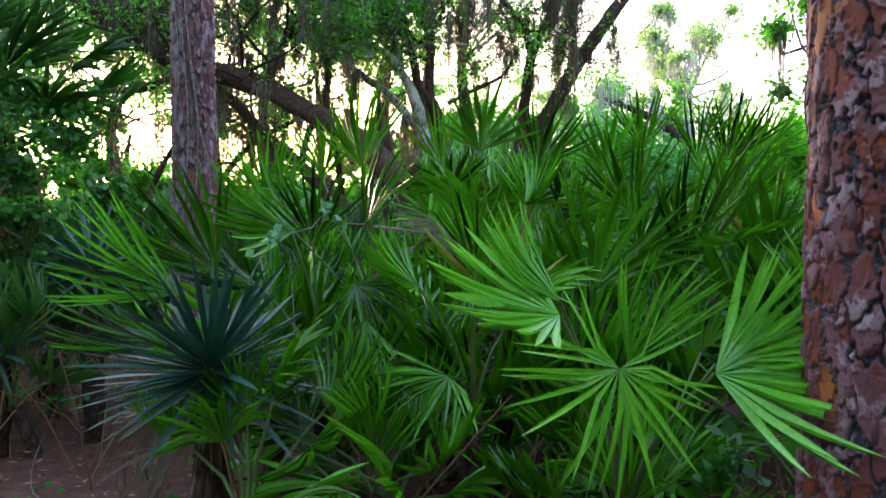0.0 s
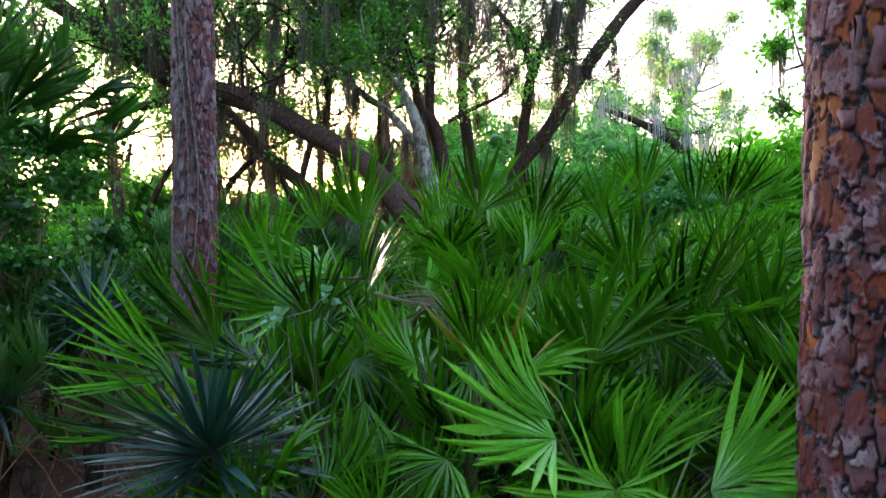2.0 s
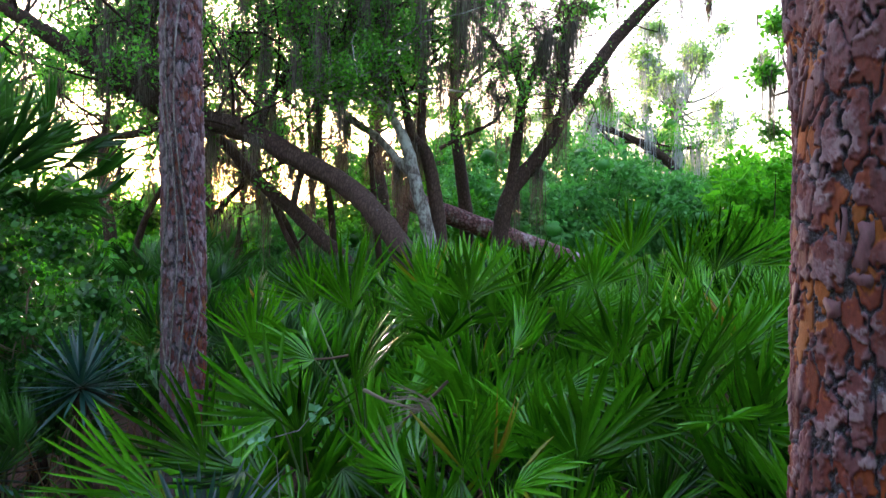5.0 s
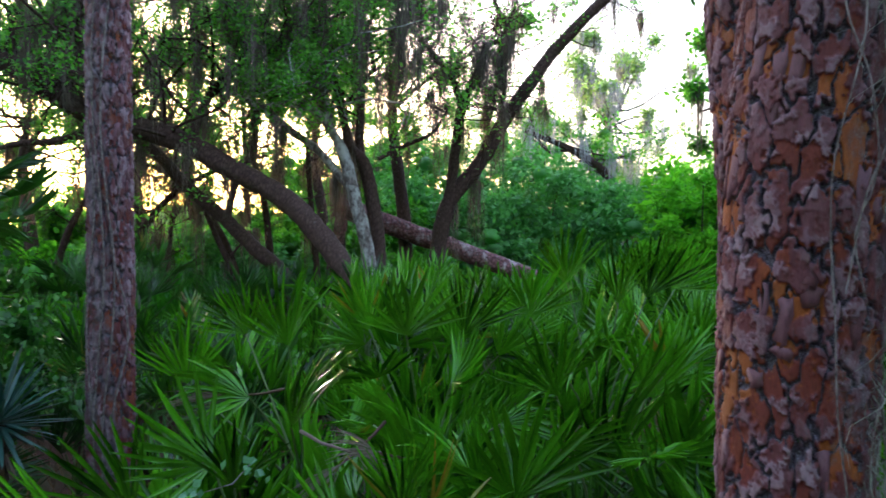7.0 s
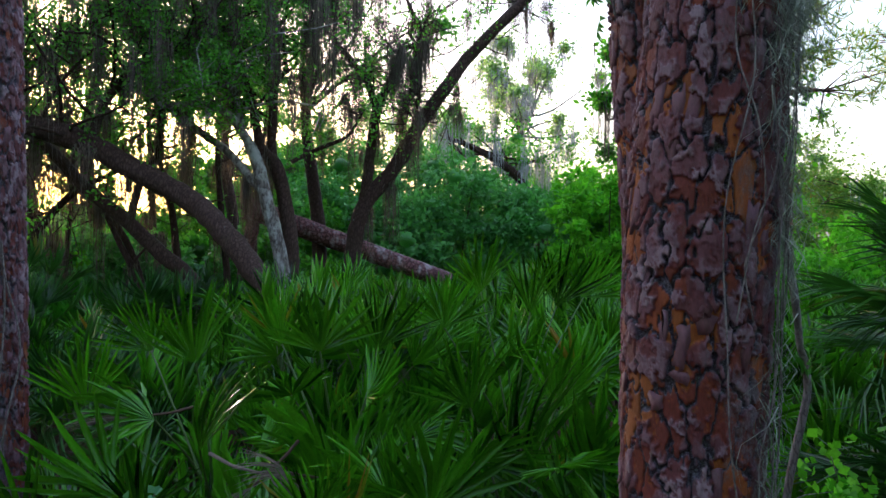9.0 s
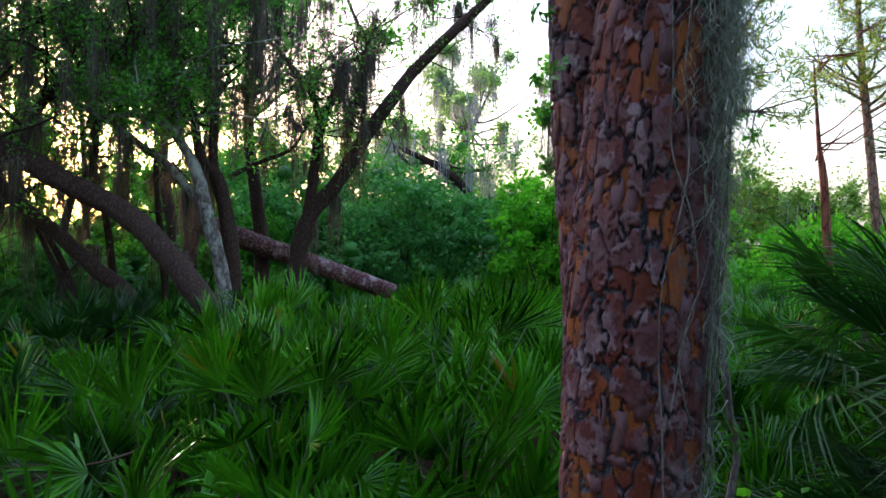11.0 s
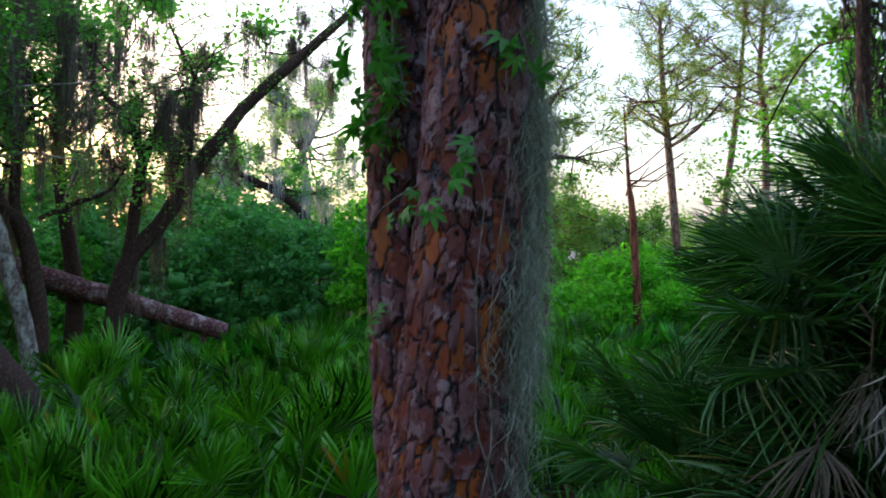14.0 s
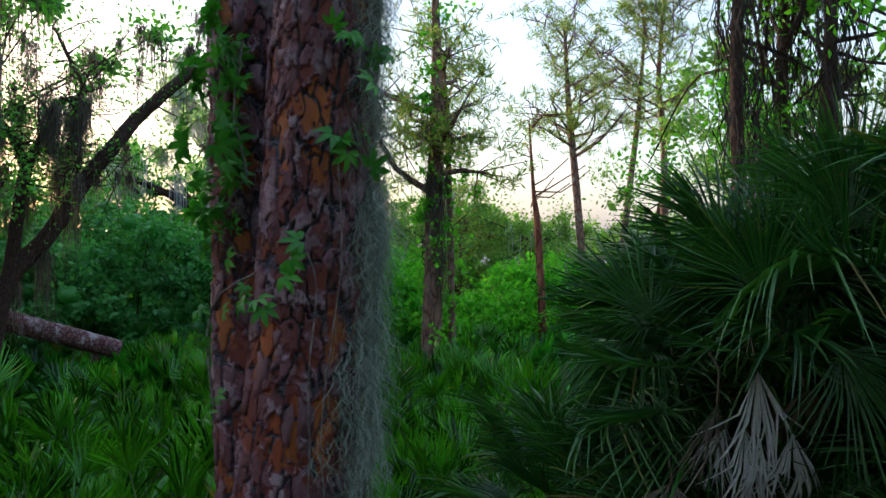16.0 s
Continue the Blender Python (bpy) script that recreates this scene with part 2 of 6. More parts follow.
def mesh_from(name, V, F, smooth=False):
    """A mesh from vertices (n, 3) and faces, all of one size (m, k)."""
    V, F = np.asarray(V, dtype=np.float32).reshape(-1, 3), np.asarray(F, dtype=np.int32)
    k = F.shape[1]
    me = bpy.data.meshes.new(name)
    me.vertices.add(len(V))
    me.vertices.foreach_set("co", V.ravel())
    me.loops.add(F.size)
    me.loops.foreach_set("vertex_index", F.ravel())
    me.polygons.add(len(F))
    me.polygons.foreach_set("loop_start", np.arange(0, F.size, k, dtype=np.int32))
    me.polygons.foreach_set("loop_total", np.full(len(F), k, dtype=np.int32))
    if smooth:
        me.polygons.foreach_set("use_smooth", np.ones(len(F), dtype=bool))
    me.update()
    me.validate()
    return me


def joined(pairs):
    """Several (V, F) pairs as one."""
    Vs, Fs, n = [], [], 0
    for V, F in pairs:
        Vs.append(np.asarray(V).reshape(-1, 3))
        Fs.append(np.asarray(F) + n)
        n += len(Vs[-1])
    return np.concatenate(Vs), np.concatenate(Fs)


def part(name, me, material, parent=None, label=""):
    """One mesh object under a thing or part (or a thing of its own)."""
    if not isinstance(me, bpy.types.Mesh):
        me = mesh_from(name, *me, smooth=True)
    if not me.materials:
        me.materials.append(material)
    ob = new(name, me)
    if parent:
        ob.parent = parent
        ob.matrix_parent_inverse = parent.matrix_basis.inverted()
    return tagged(ob, label)


def thing(name, at, label, category, group="", kind=""):
    ob = new(name)
    ob.matrix_basis = pose(*at)
    ob.empty_display_size = 0.1
    return tagged(ob, label, category, group, kind)


def spline(pts, step):
    """Points of a smooth curve through pts, about step apart."""
    P = np.array(pts, dtype=float)
    Q = np.vstack([2 * P[0] - P[1], P, 2 * P[-1] - P[-2]])
    out = []
    for i in range(1, len(Q) - 2):
        n = max(1, int(np.linalg.norm(Q[i + 1][:3] - Q[i][:3]) / step))
        for u in np.arange(n) / n:
            a, b, c, d = Q[i - 1], Q[i], Q[i + 1], Q[i + 2]
            out.append(0.5 * (2 * b + (c - a) * u + (2 * a - 5 * b + 4 * c - d) * u * u + (3 * b - a - 3 * c + d) * u ** 3))
    out.append(Q[-2])
    return np.array(out)


def tube(pts, sides=10, step=0.2, rough=0.0, grain=3.0, cap=True):
    """A tapered limb through rows of x, y, z, radius; rough: share of the radius by which it swells and dents."""
    S = spline(pts, step)
    C, R = S[:, :3], np.maximum(S[:, 3], 0.002)
    T = np.gradient(C, axis=0) if len(C) > 1 else np.array([[0, 0, 1.0]])
    T /= np.linalg.norm(T, axis=1)[:, None] + 1e-9
    u = np.cross(T[0], [0.3, 0.9, 0.1])
    V = []
    ang = np.arange(sides) / sides * 2 * np.pi
    for c, r, t in zip(C, R, T):
        u = u - t * (u @ t)
        u /= np.linalg.norm(u) + 1e-9
        w = np.cross(t, u)
        for a in ang:
            d = u * math.cos(a) + w * math.sin(a)
            k = 1.0
            if rough:
                q = (c + d * r) * grain
                k += rough * (noise.noise(Vector(q)) + 0.5 * noise.noise(Vector(q * 2.7)))
            V.append(c + d * r * k)
    F = []
    for i in range(len(C) - 1):
        for j in range(sides):
            k = (j + 1) % sides
            F.append((i * sides + j, i * sides + k, (i + 1) * sides + k, (i + 1) * sides + j))
    V, F = np.array(V), F
    if cap:
        for ring, c in ((0, C[0]), (len(C) - 1, C[-1])):
            n = len(V)
            V = np.vstack([V, c])
            for j in range(0, sides, 2):
                F.append((ring * sides + j, ring * sides + (j + 1) % sides, ring * sides + (j + 2) % sides, n))
    return V, np.array(F)


def unit(a):
    return a / (np.linalg.norm(a, axis=-1, keepdims=True) + 1e-9)


def leaves(centres, size, r, width=0.5, droop=0.0, out=None):
    """Leaves as folded diamonds, one at each centre, turned at random."""
    C = np.asarray(centres)
    n = len(C)
    d = r.normal(size=(n, 3))
    if out is not None:
        d = d + out
    d[:, 2] -= droop
    d = unit(d)
    s = unit(np.cross(d, r.normal(size=(n, 3))))
    nrm = np.cross(d, s)
    L = (size * r.uniform(0.65, 1.3, n))[:, None]
    V = np.stack([C, C + d * L * 0.5 + s * L * width * 0.5 + nrm * L * 0.08, C + d * L, C + d * L * 0.5 - s * L * width * 0.5 + nrm * L * 0.08], axis=1)
    return V.reshape(-1, 3), np.arange(4 * n).reshape(n, 4)


def lobes(centres, radii, count, r, flat=0.7, shell=0.55):
    """Points in uneven clumps: denser near the skin of each lobe, with gaps."""
    C, R = np.asarray(centres, dtype=float), np.asarray(radii, dtype=float)
    k = r.choice(len(C), size=count, p=R ** 2 / (R ** 2).sum())
    d = unit(r.normal(size=(count, 3)))
    rad = R[k] * (r.uniform(shell, 1.12, count) if shell > 0.6 else np.minimum(np.abs(r.normal(size=count)) * 0.75, 1.7))
    stretch = 1 + 0.45 * np.sin(k[:, None] * np.array([1.7, 2.9, 4.3]))
    P = C[k] + d * rad[:, None] * np.array([1, 1, flat]) * stretch
    q = P * (3.4 / max(0.25, float(np.median(R))))
    keep = np.sin(q[:, 0] + 1.3 * np.sin(q[:, 2] * 0.7)) + np.sin(q[:, 1] * 1.1 + q[:, 0] * 0.5) + np.sin(q[:, 2] * 1.4 + 0.8 * q[:, 1]) > -0.45
    return P[keep], d[keep]


def strand_clump(n, spread, length, width, r, tops=None, wave=0.018):
    """Hanging strands of moss: thin wavy ribbons of uneven length that taper."""
    Vs, Fs, c = [], [], 0
    for i in range(n):
        o = np.array([*(r.normal(size=2) * spread * np.array([1.1, 0.8])), r.uniform(-0.12, 0.06)]) if tops is None else tops[i]
        k = r.uniform(0, 1) ** 1.4 if tops is None else 1.0
        L = length * (0.2 + 0.95 * k) * r.uniform(0.55, 1.1)
        a = r.uniform(0, math.pi)
        s = np.array([math.cos(a), math.sin(a), 0]) * width * r.uniform(0.6, 1.4)
        segs = 4
        drift = r.normal(size=3) * 0.05
        for j in range(segs + 1):
            u = j / segs
            q = o + np.array([drift[0] * u + wave * math.sin(7 * u + i), drift[1] * u + wave * math.cos(6 * u + 2 * i), -L * u])
            w = s * (1.0 - 0.85 * u) * (0.6 + 0.4 * math.sin(5 * u + i) ** 2)
            Vs += [q - w, q + w]
        for j in range(segs):
            Fs.append((c + 2 * j, c + 2 * j + 1, c + 2 * j + 3, c + 2 * j + 2))
        c += 2 * (segs + 1)
    return np.array(Vs), np.array(Fs)


# ---- ground ----
def build_ground():
    rings = [0.0] + [0.35 * 1.13 ** i for i in range(74)]
    V, F, sides = [], [], 96
    for rr in rings:
        for j in range(sides):
            a = 2 * math.pi * j / sides
            x, y = rr * math.sin(a), 3 + rr * math.cos(a)
            V.append((x, y, ground_z(x, y) + (0.02 * noise.noise(Vector((x * 3, y * 3, 1))) if rr < 15 else 0)))
    for i in range(len(rings) - 1):
        for j in range(sides):
            k = (j + 1) % sides
            F.append((i * sides + j, (i + 1) * sides + j, (i + 1) * sides + k, i * sides + k))
    me = mesh_from("ground", V, F, smooth=True)
    me.materials.append(M_GROUND)
    tagged(new("ground", me), "brown sandy soil covered with fallen leaves and low green growth", "ground", kind="structure")


build_ground()


# ---- pines beside the camera ----
def bark_plates(axis_rows, seed, zlo, zhi, cell, proud, cover=1.0, lifted=0.0):
    """Plates of bark in wavering columns round a trunk: flat flakes with ragged ends, some missing, some lifted at the lower edge."""
    r = np.random.default_rng(seed)
    S = spline(axis_rows, 0.03)
    n = max(7, int(2 * math.pi * float(np.mean(S[:, 3])) / cell[0]))
    plates = []

    def spot(z):
        k = min(max((z - S[0, 2]) / (S[-1, 2] - S[0, 2]), 0), 1) * (len(S) - 1)
        return S[int(k)]

    def edge(j, z):
        return 2 * math.pi / n * (j + 0.42 * noise.noise(Vector((z * 7 + seed, (j % n) * 3.7, 0))) + 0.2 * noise.noise(Vector((z * 25, (j % n) * 3.7, seed))))

    for j in range(n):
        z = zlo + r.uniform(-0.1, 0.0)
        while z < zhi:
            h = cell[1] * r.uniform(0.45, 1.9)
            if r.random() < cover:
                gap = r.uniform(0.06, 0.16)
                th = proud * r.uniform(0.25, 1.2)
                s0, s1 = r.uniform(-0.4, 0.4, 2) * cell[0]
                lift, side = r.random() ** 3 * lifted, r.uniform(-0.5, 0.5) * proud
                low, high = [], []
                ends = (r.uniform(0.15, 0.9), r.uniform(0.5, 1.1), r.uniform(0.0, 0.7))
                pts = []
                for q, (u, v) in enumerate([(0.0, 0.03), (0.33, -0.02), (0.66, 0.0), (1.0, 0.02), (1.0, 0.35), (1.0, 0.7), (1.0, 0.97), (0.6, 1.02), (0.3, 0.98), (0.0, 1.0), (0.0, 0.66), (0.0, 0.33)]):
                    zz = z + h * (0.02 + 0.95 * v) + (s0 * (1 - v) + s1 * v) * (u - 0.5) + r.normal() * 0.09 * min(h, 0.09)
                    a, b = edge(j, zz), edge(j + 1, zz)
                    uu = gap * 0.5 + (1 - gap) * u
                    uu = 0.5 + (uu - 0.5) * (ends[0] * (1 - v) + ends[1] * v + ends[2] * v * (1 - v)) + r.normal() * 0.07
                    pts.append((a + (b - a) * uu, zz, u, v))
                for ang, zz, u, v in pts:
                    c = spot(zz)
                    d = np.array([math.sin(ang), math.cos(ang), 0])
                    low.append(np.array([c[0], c[1], zz]) + d * (c[3] * 0.97))
                    high.append(np.array([c[0], c[1], zz]) + d * (c[3] + th + lift * (1 - v) ** 2 + side * (u - 0.5)))
                m = len(pts)
                mid = np.mean(high, axis=0)
                am = float(np.mean([p[0] for p in pts]))
                c = spot(float(mid[2]))
                mid = np.array([c[0], c[1], mid[2]]) + np.array([math.sin(am), math.cos(am), 0]) * (c[3] + th + lift * 0.22)
                V = np.array(low + high + [mid])
                F = [(q, (q + 1) % m, m + (q + 1) % m, m + q) for q in range(m)]
                F += [(m + q, m + (q + 1) % m, m + (q + 2) % m, 2 * m) for q in range(0, m, 2)]
                plates.append((V, np.array(F), am, float(mid[2])))
            z += h
    return plates


def hash01(i, j, seed):
    """A fixed random number for each cell of a grid."""
    h = np.sin(i * 127.1 + j * 311.7 + seed * 74.7) * 43758.5453
    return h - np.floor(h)


def soft_noise(u, v, n, seed):
    """Smooth noise on a sheet that closes on itself after n cells of u; from -1 to 1."""
    i, j = np.floor(u), np.floor(v)
    f, g = u - i, v - j
    f, g = f * f * (3 - 2 * f), g * g * (3 - 2 * g)
    a, b = hash01(i % n, j, seed), hash01((i + 1) % n, j, seed)
    c, d = hash01(i % n, j + 1, seed), hash01((i + 1) % n, j + 1, seed)
    return 2 * (a * (1 - f) * (1 - g) + b * f * (1 - g) + c * (1 - f) * g + d * f * g) - 1


def cells(u, v, n, seed):
    """Cells on the same sheet: the way to the border, a random number a cell, and how far below the cell's middle one is."""
    best, second = np.full(u.shape, 9.0), np.full(u.shape, 9.0)
    rnd, low = np.zeros(u.shape), np.zeros(u.shape)
    i0, j0 = np.floor(u), np.floor(v)
    for di in (-1, 0, 1):
        for dj in (-1, 0, 1):
            i, j = i0 + di, j0 + dj
            x, y = i + 0.1 + 0.8 * hash01(i % n, j, seed), j + 0.1 + 0.8 * hash01(i % n, j, seed + 5)
            d = np.hypot(u - x, v - y)
            closer = d < best
            second = np.where(closer, best, np.minimum(second, d))
            rnd = np.where(closer, hash01(i % n, j, seed + 11), rnd)
            low = np.where(closer, y - v, low)
            best = np.where(closer, d, best)
    return second - best, rnd, low


def carved_trunk(rows, cell, depth, seed, fine, facing, zlo, zhi, lichen_side):
    """A trunk whose bark is carved in its mesh: long ragged plates between furrows, each of several thin layers that flake off."""
    front, back, step, bark = fine
    ang = np.concatenate([facing + np.linspace(-1.85, 1.85, front, endpoint=False), facing + np.linspace(1.85, 2 * math.pi - 1.85, back, endpoint=False)])
    S = spline(rows, 0.02)
    z = np.concatenate([np.arange(S[0, 2], zlo, 0.06), np.arange(zlo, zhi, step), np.arange(zhi, S[-1, 2], 0.08)])
    X, Y, R = (np.interp(z, S[:, 2], S[:, k])[:, None] for k in (0, 1, 3))
    A, Z = np.meshgrid(ang % (2 * math.pi), z)
    round_ = 2 * math.pi * float(np.mean([q[3] for q in rows if q[2] < zhi]))

    def sheet(width, height, sd, warp):
        n = max(5, round(round_ / width))
        u, v = A / (2 * math.pi) * n, Z / height
        m = n * 3
        wu = soft_noise(u * 3, v * 3, m, sd + 31) * 0.4 + soft_noise(u * 9, v * 9, n * 9, sd + 33) * 0.22
        wv = soft_noise(u * 3, v * 3, m, sd + 35) * 0.4 + soft_noise(u * 9, v * 9, n * 9, sd + 37) * 0.22
        return cells(u + warp * wu, v + warp * wv, n, sd)

    edge, plate, _ = sheet(cell[0], cell[1], seed, 0.5)
    edge = np.clip((edge - 0.05) / 0.12, 0, 1)
    top = np.clip(edge * 1.5, 0, 1) ** 0.8
    level, lift, cover = np.zeros(A.shape), np.zeros(A.shape), np.ones(A.shape)
    tone = plate.copy()
    for k, (w, h, thin) in enumerate(((1.1, 0.62, 0.16), (0.9, 0.5, 0.22), (0.75, 0.42, 0.32), (0.6, 0.32, 0.48))):
        e, rnd, low = sheet(cell[0] * w, cell[1] * h, seed + 60 + 7 * k, 0.75)
        on = cover * (rnd > thin + 0.12 * (plate - 0.5))
        flake = on * np.clip(e / 0.035, 0, 1)
        level += flake
        lift = np.where(on > 0.5, np.clip(low + 0.1, 0, 0.7) ** 2 * flake * (0.4 + 1.6 * rnd), lift)
        tone = np.where(on > 0.5, rnd, tone)
        cover = on
    n = max(9, round(round_ / 0.02))
    u = A / (2 * math.pi) * n
    grit = soft_noise(u, Z / 0.03, n, seed + 3) * 0.5 + soft_noise(u * 4, Z / 0.006, n * 4, seed + 4) * 0.5
    swell = soft_noise(A / (2 * math.pi) * 9, Z / 0.35, 9, seed + 8)
    out = depth * (top * 0.75 - 0.85 + top * (0.19 * level + 0.24 * lift + 0.08 * plate) + (1 - top) * 0.28 * grit) + 0.02 * R * swell
    inside = ((Z > zlo - 0.001) & (Z < zhi)).astype(float)
    out = out * inside
    V = np.stack([X + np.sin(A) * (R + out), Y + np.cos(A) * (R + out), Z], axis=2)
    rows_, sides = A.shape
    i, j = np.meshgrid(np.arange(rows_ - 1), np.arange(sides), indexing="ij")
    k = (j + 1) % sides
    F = np.stack([i * sides + j, (i + 1) * sides + j, (i + 1) * sides + k, i * sides + k], axis=-1).reshape(-1, 4)
    me = mesh_from("trunk", V.reshape(-1, 3), F)
    me.materials.append(bark)
    side = 0.5 + 0.5 * np.cos(A - lichen_side)
    for nm, val in (("layer", (0.88 * level / 4 + 0.14 * (tone - 0.5)) * np.ones(A.shape)), ("plate", tone), ("furrow", 1 - top), ("lichen", side)):
        att = me.attributes.new(nm, "FLOAT", "POINT")
        att.data.foreach_set("value", val.ravel().astype(np.float32))
    return me


def plated_pine(name, label, stems, seed, zlo, zhi, nearest, cell, proud, facing, fines, lichen_side):
    """A pine trunk with furrowed, layered bark; the loose flakes of the nearest stretch are parts of their own."""
    base = stems[0][0]
    t = thing(name, (base[0], base[1], ground_z(base[0], base[1])), label, "tree")
    for k, rows in enumerate(stems):
        z0 = max(zlo, rows[0][2] + 0.02)
        fine = fines[k]
        trunk = part("trunk" if k == 0 else "side_trunk", carved_trunk(rows, cell, proud, seed + k * 9.0, fine, facing, z0, zhi, lichen_side), fine[3], t)
        plates = bark_plates([(a, b, c, d + proud * 0.2) for a, b, c, d in rows], seed + k + 50, z0, zhi, (cell[0] * 0.62, cell[1] * 0.42), proud * 0.06, 0.20, proud * 0.9)
        near = [p for p in plates if abs((p[2] - facing + math.pi) % (2 * math.pi) - math.pi) < 1.5 and nearest[0] < p[3] < nearest[1]]
        near = near[::max(1, math.ceil(len(near) / 290))]
        for p in near:
            me = mesh_from("bark_plate", p[0], p[1])
            part("bark_plate", me, M_PLATE, trunk)
    return t


PINE_MAIN = [(1.15, 1.72, -0.3, 0.235), (1.15, 1.72, 0.3, 0.20), (1.155, 1.715, 1.3, 0.186), (1.17, 1.70, 2.1, 0.195), (1.20, 1.66, 2.8, 0.185), (1.225, 1.62, 3.4, 0.165), (1.28, 1.55, 5.2, 0.145), (1.35, 1.5, 9.0, 0.11)]
PINE_SIDE = [(1.16, 1.76, 1.2, 0.12), (1.18, 1.82, 2.1, 0.15), (1.16, 1.90, 2.8, 0.142), (1.165, 1.97, 3.4, 0.134), (1.14, 2.12, 5.2, 0.11), (0.98, 2.3, 9.0, 0.09)]
plated_pine("pine_tree", "thick forked pine trunk with flaking red-brown and grey bark", [PINE_MAIN, PINE_SIDE], 11, 0.0, 4.5, (0.4, 4.3), (0.074, 0.16), 0.0135, math.pi + 0.5, [(230, 40, 0.0048, M_CARVED), (150, 30, 0.0055, M_CARVED)], radians(125))
PINE_LEFT = [(-1.735, 4.87, -0.3, 0.19), (-1.735, 4.87, 0.3, 0.155), (-1.76, 4.87, 1.9, 0.142), (-1.80, 4.87, 3.5, 0.135), (-1.9, 4.9, 7.0, 0.12), (-2.0, 5.0, 11.0, 0.09)]
plated_pine("pine_tree", "slim straight pine trunk with grey-brown scaly bark", [PINE_LEFT], 23, -0.1, 5.2, (0.6, 3.6), (0.055, 0.16), 0.018, math.pi, [(110, 24, 0.010, M_CARVED_GREY)], radians(200))


# ---- palmetto fronds ----
def blade_mesh(name, R, n, half, cup, droop, split, seed, material, width=1.0, wild=0.05, costa=0.0, coarse=False):
    """A fan of folded segments pressed together towards the middle and split towards the tips; axis +y, face +z."""
    r = np.random.default_rng(seed)
    V, F, tone = [np.zeros(3)], [], [0.5]
    dth = 2 * half / (n - 1)
    for i in range(n):
        th = -half + dth * i + r.normal() * wild * 0.5
        Ri = R * (0.70 + 0.30 * math.cos(th * 0.75)) * r.uniform(0.86, 1.08)
        d, s = np.array([math.sin(th), math.cos(th), 0]), np.array([math.cos(th), -math.sin(th), 0])
        start = np.array([0, costa * max(0.0, math.cos(th)), 0])
        bend, hang = r.normal() * wild, droop * r.uniform(0.4, 1.7)
        tilt = r.normal() * 0.6
        o = len(V) - 1
        rings = ((split, 1.0), (1.0, 0.0)) if coarse else ((split, 1.0), (split + (1 - split) * 0.4, 0.86), (split + (1 - split) * 0.76, 0.5), (1.0, 0.0))
        for f, wf in rings:
            q = start + d * (Ri * f)
            if f > split:
                q = q + s * bend * R * (f - split)
            z = cup * R * f * f - hang * R * max(0.0, f - split) ** 1.7 * 1.7
            w = max(0.0015, Ri * split * math.tan(dth / 2) * wf * width)
            if wf == 0.0:
                V.append(q + np.array([0, 0, z]))
            else:
                lean = tilt * w if f > split else 0.0
                V += [q - s * w + np.array([0, 0, z + w * 1.0 - lean]), q + np.array([0, 0, z - w * 1.0]), q + s * w + np.array([0, 0, z + w * 1.0 + lean])]
        tone += [r.random()] * (len(V) - len(tone))
        F += [(0, o + 2, o + 1), (0, o + 3, o + 2)]
        k = o + 1
        for m in range(len(rings) - 2):
            for b in (0, 1):
                F += [(k + b, k + b + 1, k + b + 4), (k + b, k + b + 4, k + b + 3)]
            k += 3
        F += [(k, k + 1, k + 3), (k + 1, k + 2, k + 3)]
    me = mesh_from(name, V, F)
    me.attributes.new("tone", "FLOAT", "POINT").data.foreach_set("value", np.array(tone, dtype=np.float32))
    me.materials.append(material)
    return me


def blade_set(tag, material, n=17, R=1.0):
    return [blade_mesh(tag, R, n + 2 * (k % 3), h, c, dr, sp, 40 + k, material, 1.06, w) for k, (h, c, dr, sp, w) in enumerate([
        (1.2, 0.42, 0.10, 0.45, 0.11), (0.85, 0.55, 0.05, 0.46, 0.10), (1.5, 0.25, 0.22, 0.43, 0.14),
        (0.62, 0.45, 0.04, 0.46, 0.11), (1.25, 0.12, 0.40, 0.42, 0.16), (1.25, 0.6, 0.12, 0.45, 0.12)])]


FANS = blade_set("leaf_fan", M_PALM)
SABAL_FANS = [blade_mesh("leaf_fan", 1.0, 42, h, c, dr, 0.36, 70 + k, M_SABAL, 0.9, 0.07, 0.18) for k, (h, c, dr) in enumerate([(1.9, 0.15, 0.55), (1.5, 0.3, 0.3), (2.1, 0.05, 0.9), (1.3, 0.35, 0.25)])]
# Palmetto fans in the darker palm green: shade put into the leaf colour.
SHADE_FANS = blade_set("leaf_fan", M_SABAL)
LIME_FANS = blade_set("leaf_fan", M_LIME) + [blade_mesh("leaf_fan", 1.0, 25, 2.3, 0.2, 0.35, 0.30, 47, M_LIME, 0.8, 0.24)]
DEAD_FANS = [blade_mesh("dead_leaf_fan", 1.0, 18, h, c, dr, 0.35, 90 + k, M_DEAD, 0.8, 0.14) for k, (h, c, dr) in enumerate([(0.55, 0.1, 0.5), (0.8, -0.2, 0.9), (0.4, 0.0, 0.3)])]


def frond_pose(hub, axis, face, R):
    """The pose of a fan: hub, the way its middle points, the way its face looks, its radius."""
    y = Vector(axis).normalized()
    z = Vector(face)
    z = (z - y * z.dot(y)).normalized()
    m = Matrix((y.cross(z), y, z)).transposed().to_4x4()
    return Matrix.Translation(hub) @ m @ Matrix.Scale(R, 4)


